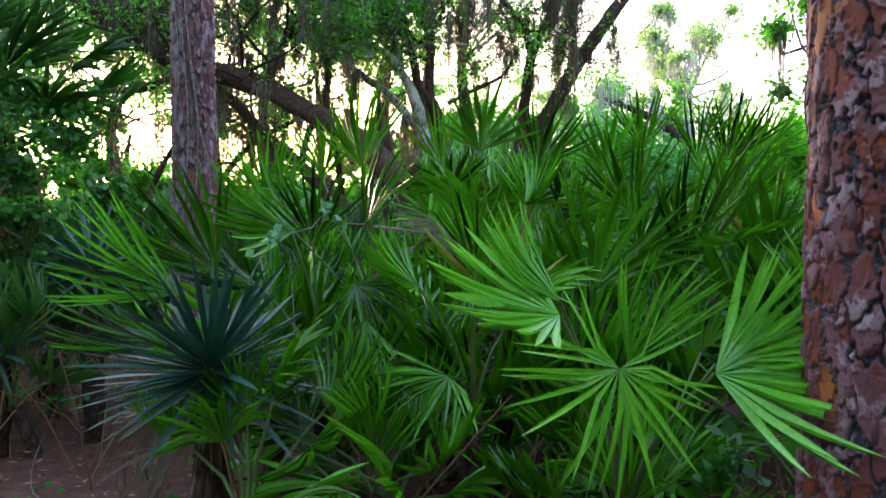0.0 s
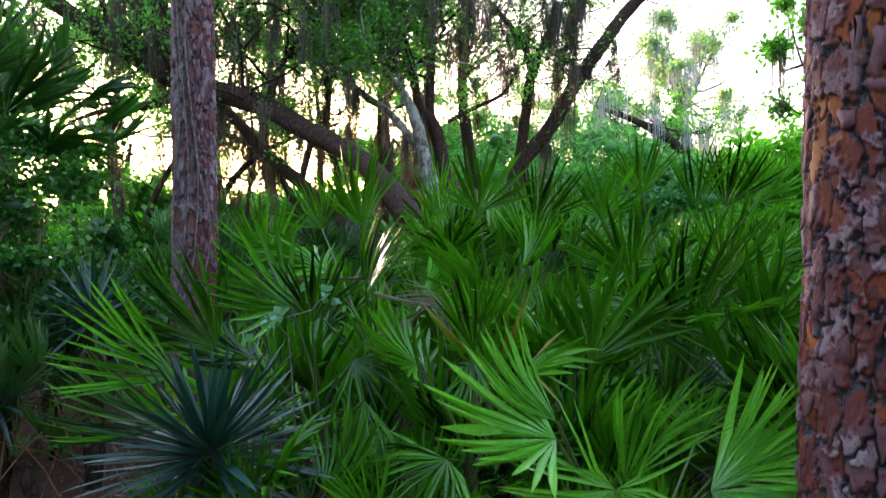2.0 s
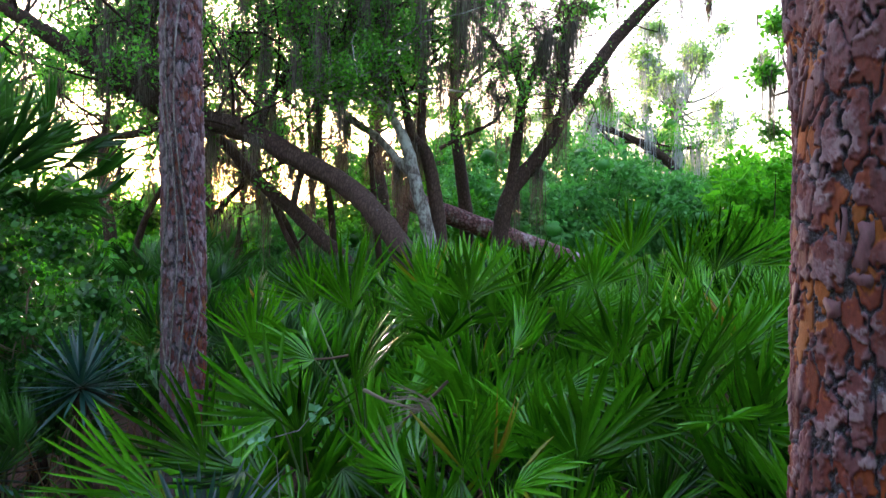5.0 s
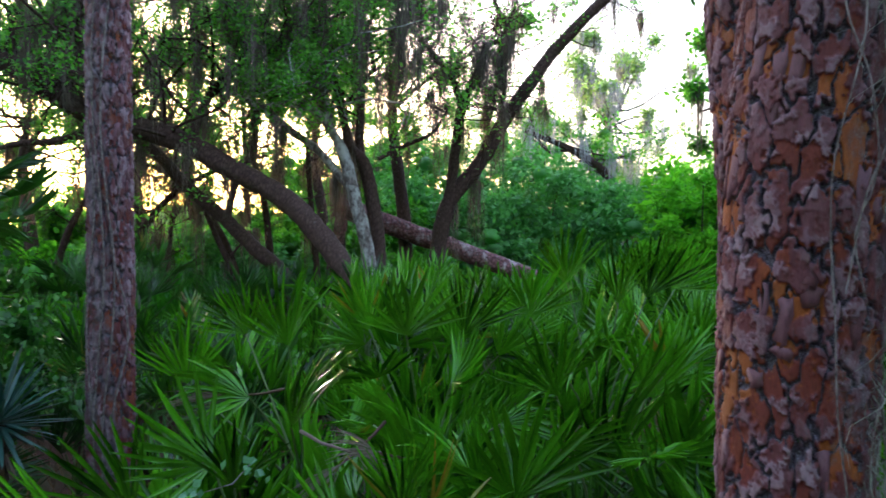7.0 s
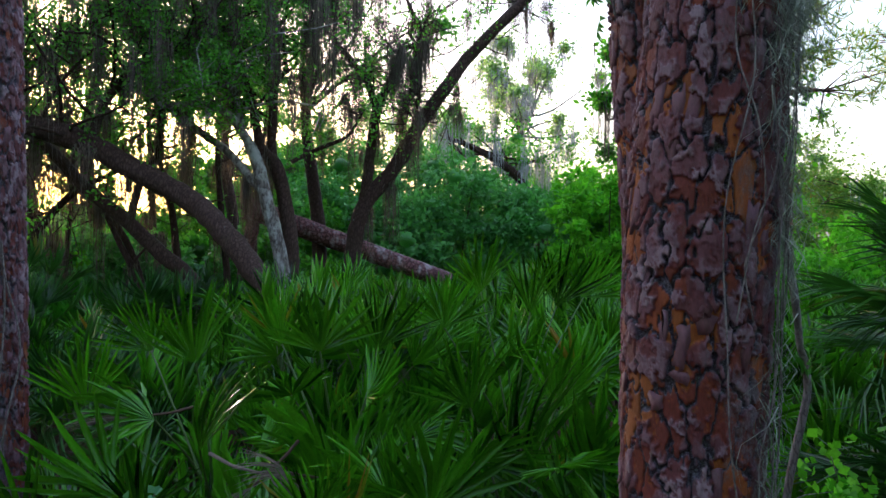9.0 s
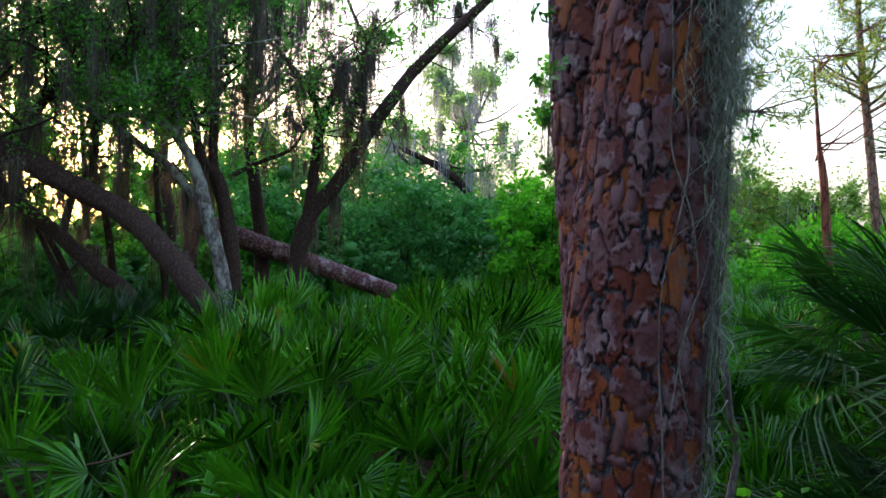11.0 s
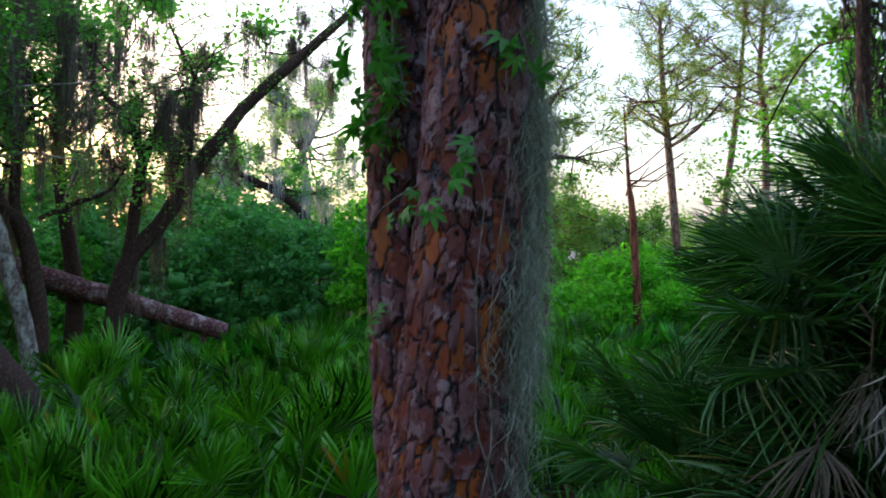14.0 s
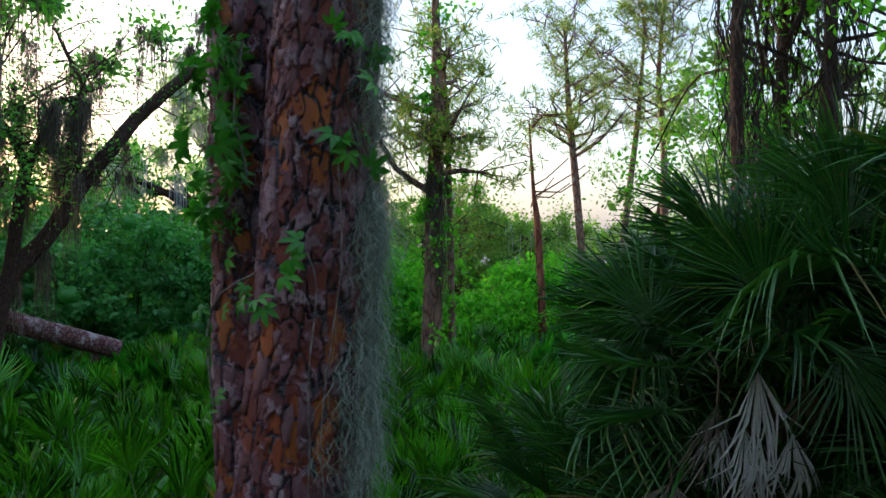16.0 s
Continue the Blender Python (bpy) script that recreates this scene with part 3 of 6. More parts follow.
def add_frond(plant, crown, hub, axis, face, R, fans, k, stalk=M_PETIOLE, thick=0.007):
    me = fans[k % len(fans)]
    ob = part(me.name.split(".")[0], me, None, plant)
    ob.matrix_world = frond_pose(hub, axis, face, R)
    ob.matrix_parent_inverse = plant.matrix_basis.inverted()
    ob.matrix_basis = frond_pose(hub, axis, face, R)
    c, h, a = np.array(crown), np.array(hub), np.array(Vector(axis).normalized())
    mid = (c + h) / 2 - a * 0.04 + np.array([0, 0, 0.04])
    part("petiole", tube([(*c, thick * 1.5), (*mid, thick), (*h, thick * 0.7)], 5, 0.12, cap=False), stalk, plant)


def rosette(name, label, group, x, y, crown_z, count, R, reach, seed, fans, category="palmetto", dead=1, low=5, high=82, stem=0.045, nod=35, bare=()):
    """A palm crown on a short stem: fronds all round, the young ones upright, the old ones spread or hanging dead."""
    r = np.random.default_rng(seed)
    g = ground_z(x, y)
    t = thing(name, (x, y, g), label, category, group)
    lean = r.normal(size=2) * 0.06
    part("stem", tube([(x - lean[0], y - lean[1], g - 0.1, stem * 1.15), (x, y, (g + crown_z) / 2, stem), (x + lean[0], y + lean[1], crown_z, stem * 0.8)], 9, 0.12, 0.25, 14), M_FIBRE, t)
    c = np.array([x + lean[0], y + lean[1], crown_z - 0.03])
    for i in range(count):
        az = i * 2.39996 + r.uniform(-0.35, 0.35)
        el = radians(low + (high - low) * ((i + 0.5) / count) ** 0.85 + r.uniform(-8, 8))
        d = np.array([math.sin(az) * math.cos(el), math.cos(az) * math.cos(el), math.sin(el)])
        hub = c + d * reach * r.uniform(0.75, 1.15)
        if any(min(np.linalg.norm(hub + d * k - np.array(q)) for k in (0.0, R * 0.5, R * 0.9)) < w for q, w in bare):
            continue
        el2 = el - radians(r.uniform(0, nod))
        a = np.array([math.sin(az) * math.cos(el2), math.cos(az) * math.cos(el2), math.sin(el2)])
        f = np.array([-math.sin(az) * math.sin(el2), -math.cos(az) * math.sin(el2), math.cos(el2)]) + r.normal(size=3) * 0.35
        add_frond(t, c, hub, a, f, R * r.uniform(0.85, 1.15), fans, int(r.integers(0, 50)))
    for i in range(dead):
        az = r.uniform(0, 6.28)
        hub = c + np.array([math.sin(az) * 0.22, math.cos(az) * 0.22, -0.12])
        add_frond(t, c, hub, (math.sin(az) * 0.35, math.cos(az) * 0.35, -1), (math.sin(az), math.cos(az), 0.3), R * 0.95, DEAD_FANS, int(r.integers(0, 9)), M_DEAD)
    return t


def palmetto_at(label, crown, rows, fans=FANS, group="saw palmettos"):
    """A palmetto whose fronds are set one by one: hub, axis, face, radius, fan."""
    x, y, z = crown
    g = ground_z(x, y)
    t = thing("saw_palmetto", (x, y, g), label, "palmetto", group)
    part("stem", tube([(x + 0.05, y, g - 0.1, 0.055), (x, y + 0.02, (g + z) / 2, 0.045), (x, y, z, 0.035)], 9, 0.1, 0.25, 14), M_FIBRE, t)
    r = np.random.default_rng(int(abs(x * 91 + y * 37) * 10))
    for hub, axis, face, R, k in rows:
        face = np.array(face, dtype=float) + r.normal(size=3) * 0.28
        add_frond(t, (x, y, z - 0.03), hub, axis, face, R, fans, k)
    return t


CAM, UP = (0, -1, 0.25), (0, -0.5, 1)
palmetto_at("tall saw palmetto with broad green fans", (0.35, 3.85, 0.75), [
    ((0.20, 3.60, 1.62), (0.0, 0.1, 1), CAM, 0.36, 0), ((0.55, 4.0, 1.58), (0.35, 0.1, 1), CAM, 0.38, 1), ((0.06, 3.5, 1.42), (-0.2, -0.6, 0.3), UP, 0.27, 2),
    ((0.45, 3.7, 1.35), (0.7, -0.4, 0.5), UP, 0.36, 0), ((0.0, 4.1, 1.6), (-0.3, 0.2, 1), CAM, 0.36, 3), ((0.7, 3.6, 1.15), (0.9, -0.5, 0.15), UP, 0.36, 4)])
palmetto_at("saw palmetto with fans turning yellow at the tips", (-0.35, 4.0, 0.7), [
    ((-0.43, 3.76, 1.55), (-0.35, 0, 1), CAM, 0.42, 1), ((-0.35, 3.3, 1.22), (0.1, 0.1, 1), (0.6, -1, 0.2), 0.42, 3), ((-0.95, 3.75, 1.35), (-0.15, 0.1, 1), CAM, 0.36, 1),
    ((-0.6, 3.6, 1.3), (-0.8, -0.3, 0.4), UP, 0.4, 4), ((-0.1, 3.5, 1.15), (0.7, -0.4, 0.3), UP, 0.36, 0), ((-0.75, 4.3, 1.55), (-0.2, 0.2, 1), CAM, 0.34, 5)])
palmetto_at("saw palmetto with stiff spreading fans", (-0.5, 3.0, 0.45), [
    ((-0.62, 2.9, 1.17), (-1, -0.15, 0.35), (0.2, -0.7, 0.8), 0.40, 0), ((-0.5, 2.75, 1.12), (0.05, 0.1, 1), CAM, 0.30, 1), ((-0.35, 2.9, 0.95), (0.5, -0.5, -0.5), (0.2, -1, 0.4), 0.30, 4),
    ((-0.75, 2.85, 0.95), (-0.7, -0.4, -0.1), UP, 0.34, 0), ((-0.28, 2.7, 0.82), (0.2, -0.3, -1), CAM, 0.25, 3), ((-0.73, 3.3, 0.5), (-0.4, -0.6, 0.2), UP, 0.36, 2)])
palmetto_at("young saw palmetto with an upright folded fan", (0.15, 2.85, 0.45), [
    ((0.15, 2.69, 1.02), (0.0, 0.05, 1), CAM, 0.34, 3), ((0.14, 2.66, 1.0), (0.05, -0.25, -1), CAM, 0.22, 3), ((-0.08, 2.8, 0.95), (-0.8, -0.3, 0.25), UP, 0.3, 0),
    ((0.36, 2.8, 0.9), (0.75, -0.4, 0.5), UP, 0.32, 4), ((0.05, 2.6, 0.62), (-0.5, -0.7, -0.2), UP, 0.32, 4)])
palmetto_at("large saw palmetto with a wide bright fan", (0.75, 3.4, 0.5), [
    ((0.69, 3.12, 0.92), (-0.05, 0.05, 1), CAM, 0.52, 0), ((0.95, 3.3, 1.1), (0.75, -0.2, 0.5), CAM, 0.40, 5), ((0.5, 3.2, 1.0), (-0.75, -0.2, 0.6), UP, 0.42, 4),
    ((1.0, 3.0, 0.72), (0.8, -0.6, -0.1), UP, 0.36, 2)])
palmetto_at("saw palmetto with one very tall pleated fan", (1.2, 3.5, 0.6), [
    ((1.19, 3.3, 1.0), (-0.04, 0.0, 1), (0.35, -1, 0.2), 0.64, 3), ((1.27, 3.0, 1.14), (0.1, -0.9, 0.15), UP, 0.26, 2), ((1.45, 3.5, 1.3), (0.4, 0.1, 1), CAM, 0.42, 1),
    ((1.0, 3.6, 1.3), (-0.35, 0.1, 1), CAM, 0.42, 1), ((1.5, 3.3, 1.05), (0.8, -0.3, 0.4), UP, 0.4, 0)])
palmetto_at("saw palmetto beside the thick pine trunk", (1.65, 4.9, 0.8), [
    ((1.45, 5.05, 1.85), (-0.15, 0.1, 1), CAM, 0.42, 1), ((1.72, 4.7, 1.72), (0.1, 0.1, 1), (0.4, -1, 0.2), 0.46, 3), ((1.05, 4.5, 1.64), (0.0, 0.1, 1), CAM, 0.38, 0),
    ((2.0, 4.9, 1.75), (0.35, 0.1, 1), CAM, 0.45, 1), ((1.5, 4.5, 1.35), (-0.4, -0.7, 0.3), UP, 0.4, 4), ((2.1, 4.5, 1.3), (0.7, -0.5, 0.2), UP, 0.42, 4), ((2.3, 5.1, 1.8), (0.5, 0.2, 1), CAM, 0.42, 5)])
palmetto_at("low saw palmetto with lime-green fans reaching over the clearing", (0.62, 2.25, 0.2), [
    ((0.33, 1.74, 0.93), (-1, -0.08, 0.0), (0.05, -0.5, 0.95), 0.34, 0), ((0.34, 1.80, 0.96), (-0.75, 0.1, 0.45), (0.3, -0.6, 0.8), 0.30, 3), ((0.49, 1.77, 0.79), (-0.25, -0.15, -1), (-0.1, -1, 0.5), 0.35, 6),
    ((0.52, 1.80, 0.80), (0.35, 0.05, 1), (0.1, -1, 0.3), 0.33, 3), ((0.76, 1.83, 0.77), (1, -0.12, -0.08), (-0.1, -0.75, 0.7), 0.42, 0), ((0.78, 1.87, 0.79), (0.85, 0.0, 0.35), (-0.3, -0.8, 0.6), 0.38, 3),
    ((1.0, 2.6, 0.72), (-0.05, 0.1, 1), CAM, 0.22, 1)], LIME_FANS)
palmetto_at("saw palmetto with bright green fans spread flat", (-1.0, 3.0, 0.4), [
    ((-0.98, 2.6, 0.92), (-0.95, -0.1, 0.38), (0.2, -0.9, 0.5), 0.46, 3), ((-1.0, 2.56, 0.74), (-1, -0.15, 0.05), (0.0, -0.8, 0.6), 0.44, 3), ((-0.9, 2.8, 1.0), (-0.6, 0.0, 0.7), (0.1, -0.8, 0.6), 0.42, 1), ((-0.45, 2.5, 0.38), (0.5, -0.5, 0.1), UP, 0.36, 0),
    ((-0.35, 2.4, 0.28), (-0.3, -0.6, -0.2), UP, 0.4, 4), ((-0.15, 2.3, 0.3), (0.2, -0.5, 0.6), CAM, 0.34, 1)])
def sword_mesh(k, material):
    """A stiff sword leaf, folded along its middle and tapering to a point; along +y."""
    V, F = [], []
    for f, w in ((0.0, 0.018), (0.25, 0.033), (0.6, 0.030), (0.85, 0.017)):
        z = (0.05 - 0.06 * k) * f * f
        V += [(-w, f, z + w * 0.45), (0, f, z), (w, f, z + w * 0.45)]
    V.append((0, 1.0, 0.05 - 0.06 * k))
    for a in (0, 3, 6):
        for b in (0, 1):
            F += [(a + b, a + b + 1, a + b + 4), (a + b, a + b + 4, a + b + 3)]
    F += [(9, 10, 12), (10, 11, 12)]
    me = mesh_from("sword_leaf", V, F)
    me.materials.append(material)
    return me


SWORDS = [sword_mesh(k, M_BLUE) for k in range(4)]
DRY_SWORDS = [sword_mesh(k + 1, M_DEAD) for k in range(3)]


def yucca(label, x, y, z, count, L, seed, lean=(0, 0)):
    """A rosette of stiff sword leaves round a short stem, dry ones hanging below."""
    r = np.random.default_rng(seed)
    g = ground_z(x, y)
    t = thing("yucca", (x, y, g), label, "yucca", "yuccas")
    part("stem", tube([(x, y + 0.05, g - 0.1, 0.06), (x, y + 0.02, (g + z) / 2, 0.07), (x, y, z, 0.045)], 9, 0.1, 0.3, 14), M_FIBRE, t)
    for i in range(count + count // 5):
        dry = i >= count
        az = i * 2.39996 + r.uniform(-0.2, 0.2)
        el = radians(-82 + 30 * r.random()) if dry else math.asin(-0.55 + 1.53 * (i + 0.5) / count)
        d = Vector((math.sin(az) * math.cos(el) + lean[0], math.cos(az) * math.cos(el) + lean[1], math.sin(el)))
        o = (x + d.x * 0.03, y + d.y * 0.03, z + 0.05 * d.z - (0.12 * r.random() if dry else 0))
        me = (DRY_SWORDS if dry else SWORDS)[i % 3]
        ob = part("dry_leaf" if dry else "sword_leaf", me, None, t)
        ob.matrix_basis = frond_pose(o, d, Vector((-d.x * 0.8, -d.y * 0.8, 1)) + Vector(r.normal(size=3) * 0.15), L * r.uniform(0.8, 1.1) * (0.6 if dry else 1))
    return t


yucca("blue-green yucca with a dense rosette of stiff sword leaves", -0.84, 2.56, 0.63, 130, 0.47, 311, (0, -0.12))
yucca("dark blue-green yucca on a shaggy brown stem", -2.33, 4.60, 0.95, 80, 0.44, 312)
yucca("small blue-green yucca in deep shade", -2.75, 4.25, 0.45, 50, 0.38, 313)


def thicket():
    """The thicket of saw palmettos round the clearing: near ones as plants of their own."""
    r = np.random.default_rng(5)
    placed = []
    tries = 0
    while len(placed) < 185 and tries < 9000:
        tries += 1
        x, y = r.uniform(-7, 11), r.uniform(2.6, 12.5)
        d = math.hypot(x, y)
        if d < 2.9 or abs(x) > 0.85 * y + 1.2 or (x < -0.9 and y < 4.2) or (-0.9 < x < 1.4 and y < 3.3):
            continue
        if x > 2.6 and y < 3.2 or math.hypot(x - 1.17, y - 1.72) < 0.9 or math.hypot(x + 1.74, y - 4.87) < 0.7 or (-2.2 < x < -0.9 and y < 4.95):
            continue
        gap = 0.47 + 0.028 * d
        if any(math.hypot(x - a, y - b) < gap for a, b in placed):
            continue
        placed.append((x, y))
        tall = r.uniform(0.3, 0.8) + (0.1 if x > 0 else -0.1) - (0.25 if y < 4.5 else 0)
        # Left of x = -1 the darker fans stand in for shade.
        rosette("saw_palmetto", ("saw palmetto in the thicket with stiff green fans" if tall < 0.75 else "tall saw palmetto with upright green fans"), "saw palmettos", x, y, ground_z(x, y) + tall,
                int(r.integers(7, 11)), r.uniform(0.44, 0.58) * (0.8 if x < -1.0 else 1.0), r.uniform(0.4, 0.75), int(r.integers(1, 9999)), SHADE_FANS if x < -1.0 and y < 8 else FANS, dead=int(r.random() < 0.45), low=18, high=86, nod=22)
    return placed


thicket()
rf = np.random.default_rng(77)
for k in range(17):
    fx, fy = rf.uniform(-0.75, 1.0), rf.uniform(2.35, 3.7)
    rosette("saw_palmetto", "small low saw palmetto in the shade of the others", "saw palmettos", fx, fy, ground_z(fx, fy) + rf.uniform(0.1, 0.42), 7, rf.uniform(0.26, 0.36), rf.uniform(0.28, 0.45), 640 + k, FANS, dead=k % 2, low=10, high=84, nod=25, stem=0.035)


def far_thicket():
    """The rest of the thicket: low palmettos that run on under the trees, too many to count."""
    r = np.random.default_rng(6)
    src = []
    for k in range(4):
        me = blade_mesh("far_fan", 1.0, 10, (1.2, 0.85, 1.4, 0.7)[k], 0.35, 0.1, 0.52, 140 + k, M_PALM, 1.0, 0.12, 0.0, True)
        V = np.empty(len(me.vertices) * 3, dtype=np.float32)
        me.vertices.foreach_get("co", V)
        F = np.empty(len(me.loops), dtype=np.int32)
        me.loops.foreach_get("vertex_index", F)
        src.append((V.reshape(-1, 3), F.reshape(-1, 3)))
    pairs = []
    for i in range(520):
        a, d = r.uniform(-0.75, 1.1), r.uniform(9.5, 24) 
        x, y = d * math.sin(a), d * math.cos(a)
        if d < 12.5 and y > 2.6 and -7 < x < 11 and y < 12.5:
            continue
        g = ground_z(x, y) + r.uniform(0.2, 0.6)
        for k in range(7):
            az, el = r.uniform(0, 6.28), radians(r.uniform(10, 80))
            dv = np.array([math.sin(az) * math.cos(el), math.cos(az) * math.cos(el), math.sin(el)])
            hub = np.array([x, y, g]) + dv * r.uniform(0.4, 0.75)
            el -= radians(15)
            m = frond_pose(hub, (math.sin(az) * math.cos(el), math.cos(az) * math.cos(el), math.sin(el)), (-math.sin(az) * math.sin(el) + r.normal() * 0.3, -math.cos(az) * math.sin(el), math.cos(el)), r.uniform(0.46, 0.62))
            V, F = src[int(r.integers(0, 4))]
            M = np.array(m)
            pairs.append((V @ M[:3, :3].T + M[:3, 3], F))
    me = mesh_from("palmetto_thicket", *joined(pairs))
    me.materials.append(M_FARPALM)
    tagged(new("palmetto_thicket", me), "dense low palmetto thicket under the far trees", "palmetto", kind="stuff")


M_FARPALM = leaf_mat("palmetto_green_far", (0.014, 0.09, 0.003), (0.08, 0.36, 0.012), (0.13, 0.15, 0.02), 0.34, 0.33, "island", 3)
far_thicket()

# ---- cabbage palms ----
BARE = (((3.30, 1.32, 2.35), 0.55), ((2.95, 1.15, 2.5), 0.5), ((3.5, 1.5, 2.3), 0.45))     # where the clump opens on the stems and the dead fronds


rosette("cabbage_palm", "cabbage palm with drooping dark green fans and dead fronds", "cabbage palms", 4.3, 1.9, 2.6, 48, 0.55, 0.74, 401, SABAL_FANS, "palm tree", 3, -12, 78, 0.14, bare=BARE)
rosette("cabbage_palm", "tall cabbage palm with upright dark green fans", "cabbage palms", 4.6, 1.0, 3.0, 51, 0.57, 0.78, 402, SABAL_FANS, "palm tree", 3, -5, 82, 0.14, bare=BARE)
rosette("cabbage_palm", "young cabbage palm with arching fans", "cabbage palms", 3.6, 2.75, 1.5, 24, 0.52, 0.64, 403, SABAL_FANS, "palm tree", 1, 5, 75, 0.12, bare=BARE)
rosette("cabbage_palm", "cabbage palm wrapped in vines below its fans", "cabbage palms", -3.5, 5.4, 2.0, 24, 0.54, 0.75, 404, SHADE_FANS, "palm tree", 2, 0, 80, 0.15)

rosette("cabbage_palm", "low cabbage palm with dense shaded fans and brown fronds", "cabbage palms", 3.85, 1.6, 1.7, 37, 0.59, 0.60, 405, SABAL_FANS, "palm tree", 5, -10, 75, 0.14, bare=BARE)
rosette("cabbage_palm", "low cabbage palm in the shade of taller palms", "cabbage palms", 4.1, 0.6, 1.7, 32, 0.57, 0.64, 406, SABAL_FANS, "palm tree", 5, -10, 75, 0.14, bare=BARE)
rosette("cabbage_palm", "young cabbage palm at the foot of the palms", "cabbage palms", 3.1, 2.3, 0.8, 21, 0.50, 0.55, 407, SABAL_FANS, "palm tree", 2, 5, 75, 0.12, bare=BARE)
rosette("cabbage_palm", "cabbage palm rising behind the other palms", "cabbage palms", 5.3, 1.9, 3.1, 40, 0.59, 0.78, 408, SABAL_FANS, "palm tree", 2, -5, 80, 0.14, bare=BARE)
# Shade under the oaks is put into these plants' darker leaf colour.
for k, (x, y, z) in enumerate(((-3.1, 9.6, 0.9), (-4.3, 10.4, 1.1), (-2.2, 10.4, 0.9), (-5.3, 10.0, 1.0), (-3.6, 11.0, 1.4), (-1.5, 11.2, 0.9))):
    rosette("saw_palmetto", "saw palmetto under the oaks with deep shade painted into its leaves", "saw palmettos", x, y, z, 12, 0.5, 0.6, 420 + k, SHADE_FANS, dead=1, low=5, high=80, nod=25)
for k, (x, y, z) in enumerate(((0.29, 5.54, 0.99), (0.69, 5.10, 0.89), (1.07, 5.85, 1.03), (-0.14, 6.34, 1.04))):
    rosette("saw_palmetto", "tall saw palmetto with upright green fans", "saw palmettos", x, y, z, 10, 0.44, 0.6, 440 + k, FANS, dead=0, low=35, high=88, nod=15)
for k, (x, y, z) in enumerate(((4.9, 2.6, 2.5), (5.0, 1.4, 2.3), (4.6, 0.2, 2.7), (4.3, 2.3, 1.9))):
    rosette("cabbage_palm", "cabbage palm deep in the clump of palms", "cabbage palms", x, y, z, 35, 0.57, 0.69, 450 + k, SABAL_FANS, "palm tree", 2, -10, 80, 0.14, bare=BARE)
FRONT = (-0.75, -0.65, 0.25)
palmetto_at("cabbage palm with fans facing the clearing", (4.3, 1.5, 2.55), [
    ((3.84, 1.21, 3.5), (0.1, 0.0, 1), FRONT, 0.60, 1), ((3.92, 1.92, 3.42), (-0.3, 0.35, 0.9), FRONT, 0.58, 0), ((3.5, 2.1, 3.05), (-0.4, 0.5, 0.5), FRONT, 0.55, 0),
    ((3.5, 1.1, 2.95), (0.2, -0.4, -0.7), FRONT, 0.5, 3), ((3.6, 1.5, 3.2), (-0.2, 0.1, 0.9), FRONT, 0.52, 1), ((3.9, 0.85, 3.3), (0.3, -0.5, 0.7), FRONT, 0.56, 0)], SABAL_FANS, "cabbage palms")
PALE_FANS = [blade_mesh("dead_leaf_fan", 1.0, 20, h, c, dr, 0.5, 190 + k, M_PALEDEAD, 1.5, 0.22) for k, (h, c, dr) in enumerate([(0.34, 0.1, 0.3), (0.28, -0.1, 0.4), (0.4, 0.0, 0.5)])]
palmetto_at("cabbage palm with pale dead fronds hanging from its stem", (3.95, 1.75, 2.75), [((3.62, 1.62, 2.49), (0.05, -0.1, -1), (-0.75, -0.65, 0.2), 0.42, 0), ((3.60, 1.53, 2.47), (-0.05, 0.05, -1), (-0.75, -0.65, 0.3), 0.4, 1), ((3.60, 1.72, 2.48), (-0.25, 0.2, -1), (-0.75, -0.65, 0.4), 0.34, 2), ((3.70, 1.42, 2.50), (0.1, 0.0, -1), (-0.75, -0.65, 0.5), 0.4, 2)], PALE_FANS, "cabbage palms")

# ---- oaks ----
MOSS = []
for k in range(6):
    me = mesh_from("spanish_moss", *strand_clump(110, 0.04 + 0.02 * (k % 3), 0.6 + 0.16 * k, 0.006, np.random.default_rng(200 + k)))
    me.materials.append(M_MOSS)
    MOSS.append(me)
MOSS_COUNT = [0]


def hang_moss(p, s, k):
    ob = new("spanish_moss", MOSS[k % len(MOSS)])
    ob.matrix_basis = pose(*p, 0, 0, (k * 77) % 360) @ Matrix.Diagonal((s, s, s * (0.8 + 0.05 * (k % 9)), 1))
    tagged(ob, "grey clump of spanish moss hanging from an oak limb", "moss", "spanish moss")
    MOSS_COUNT[0] += 1


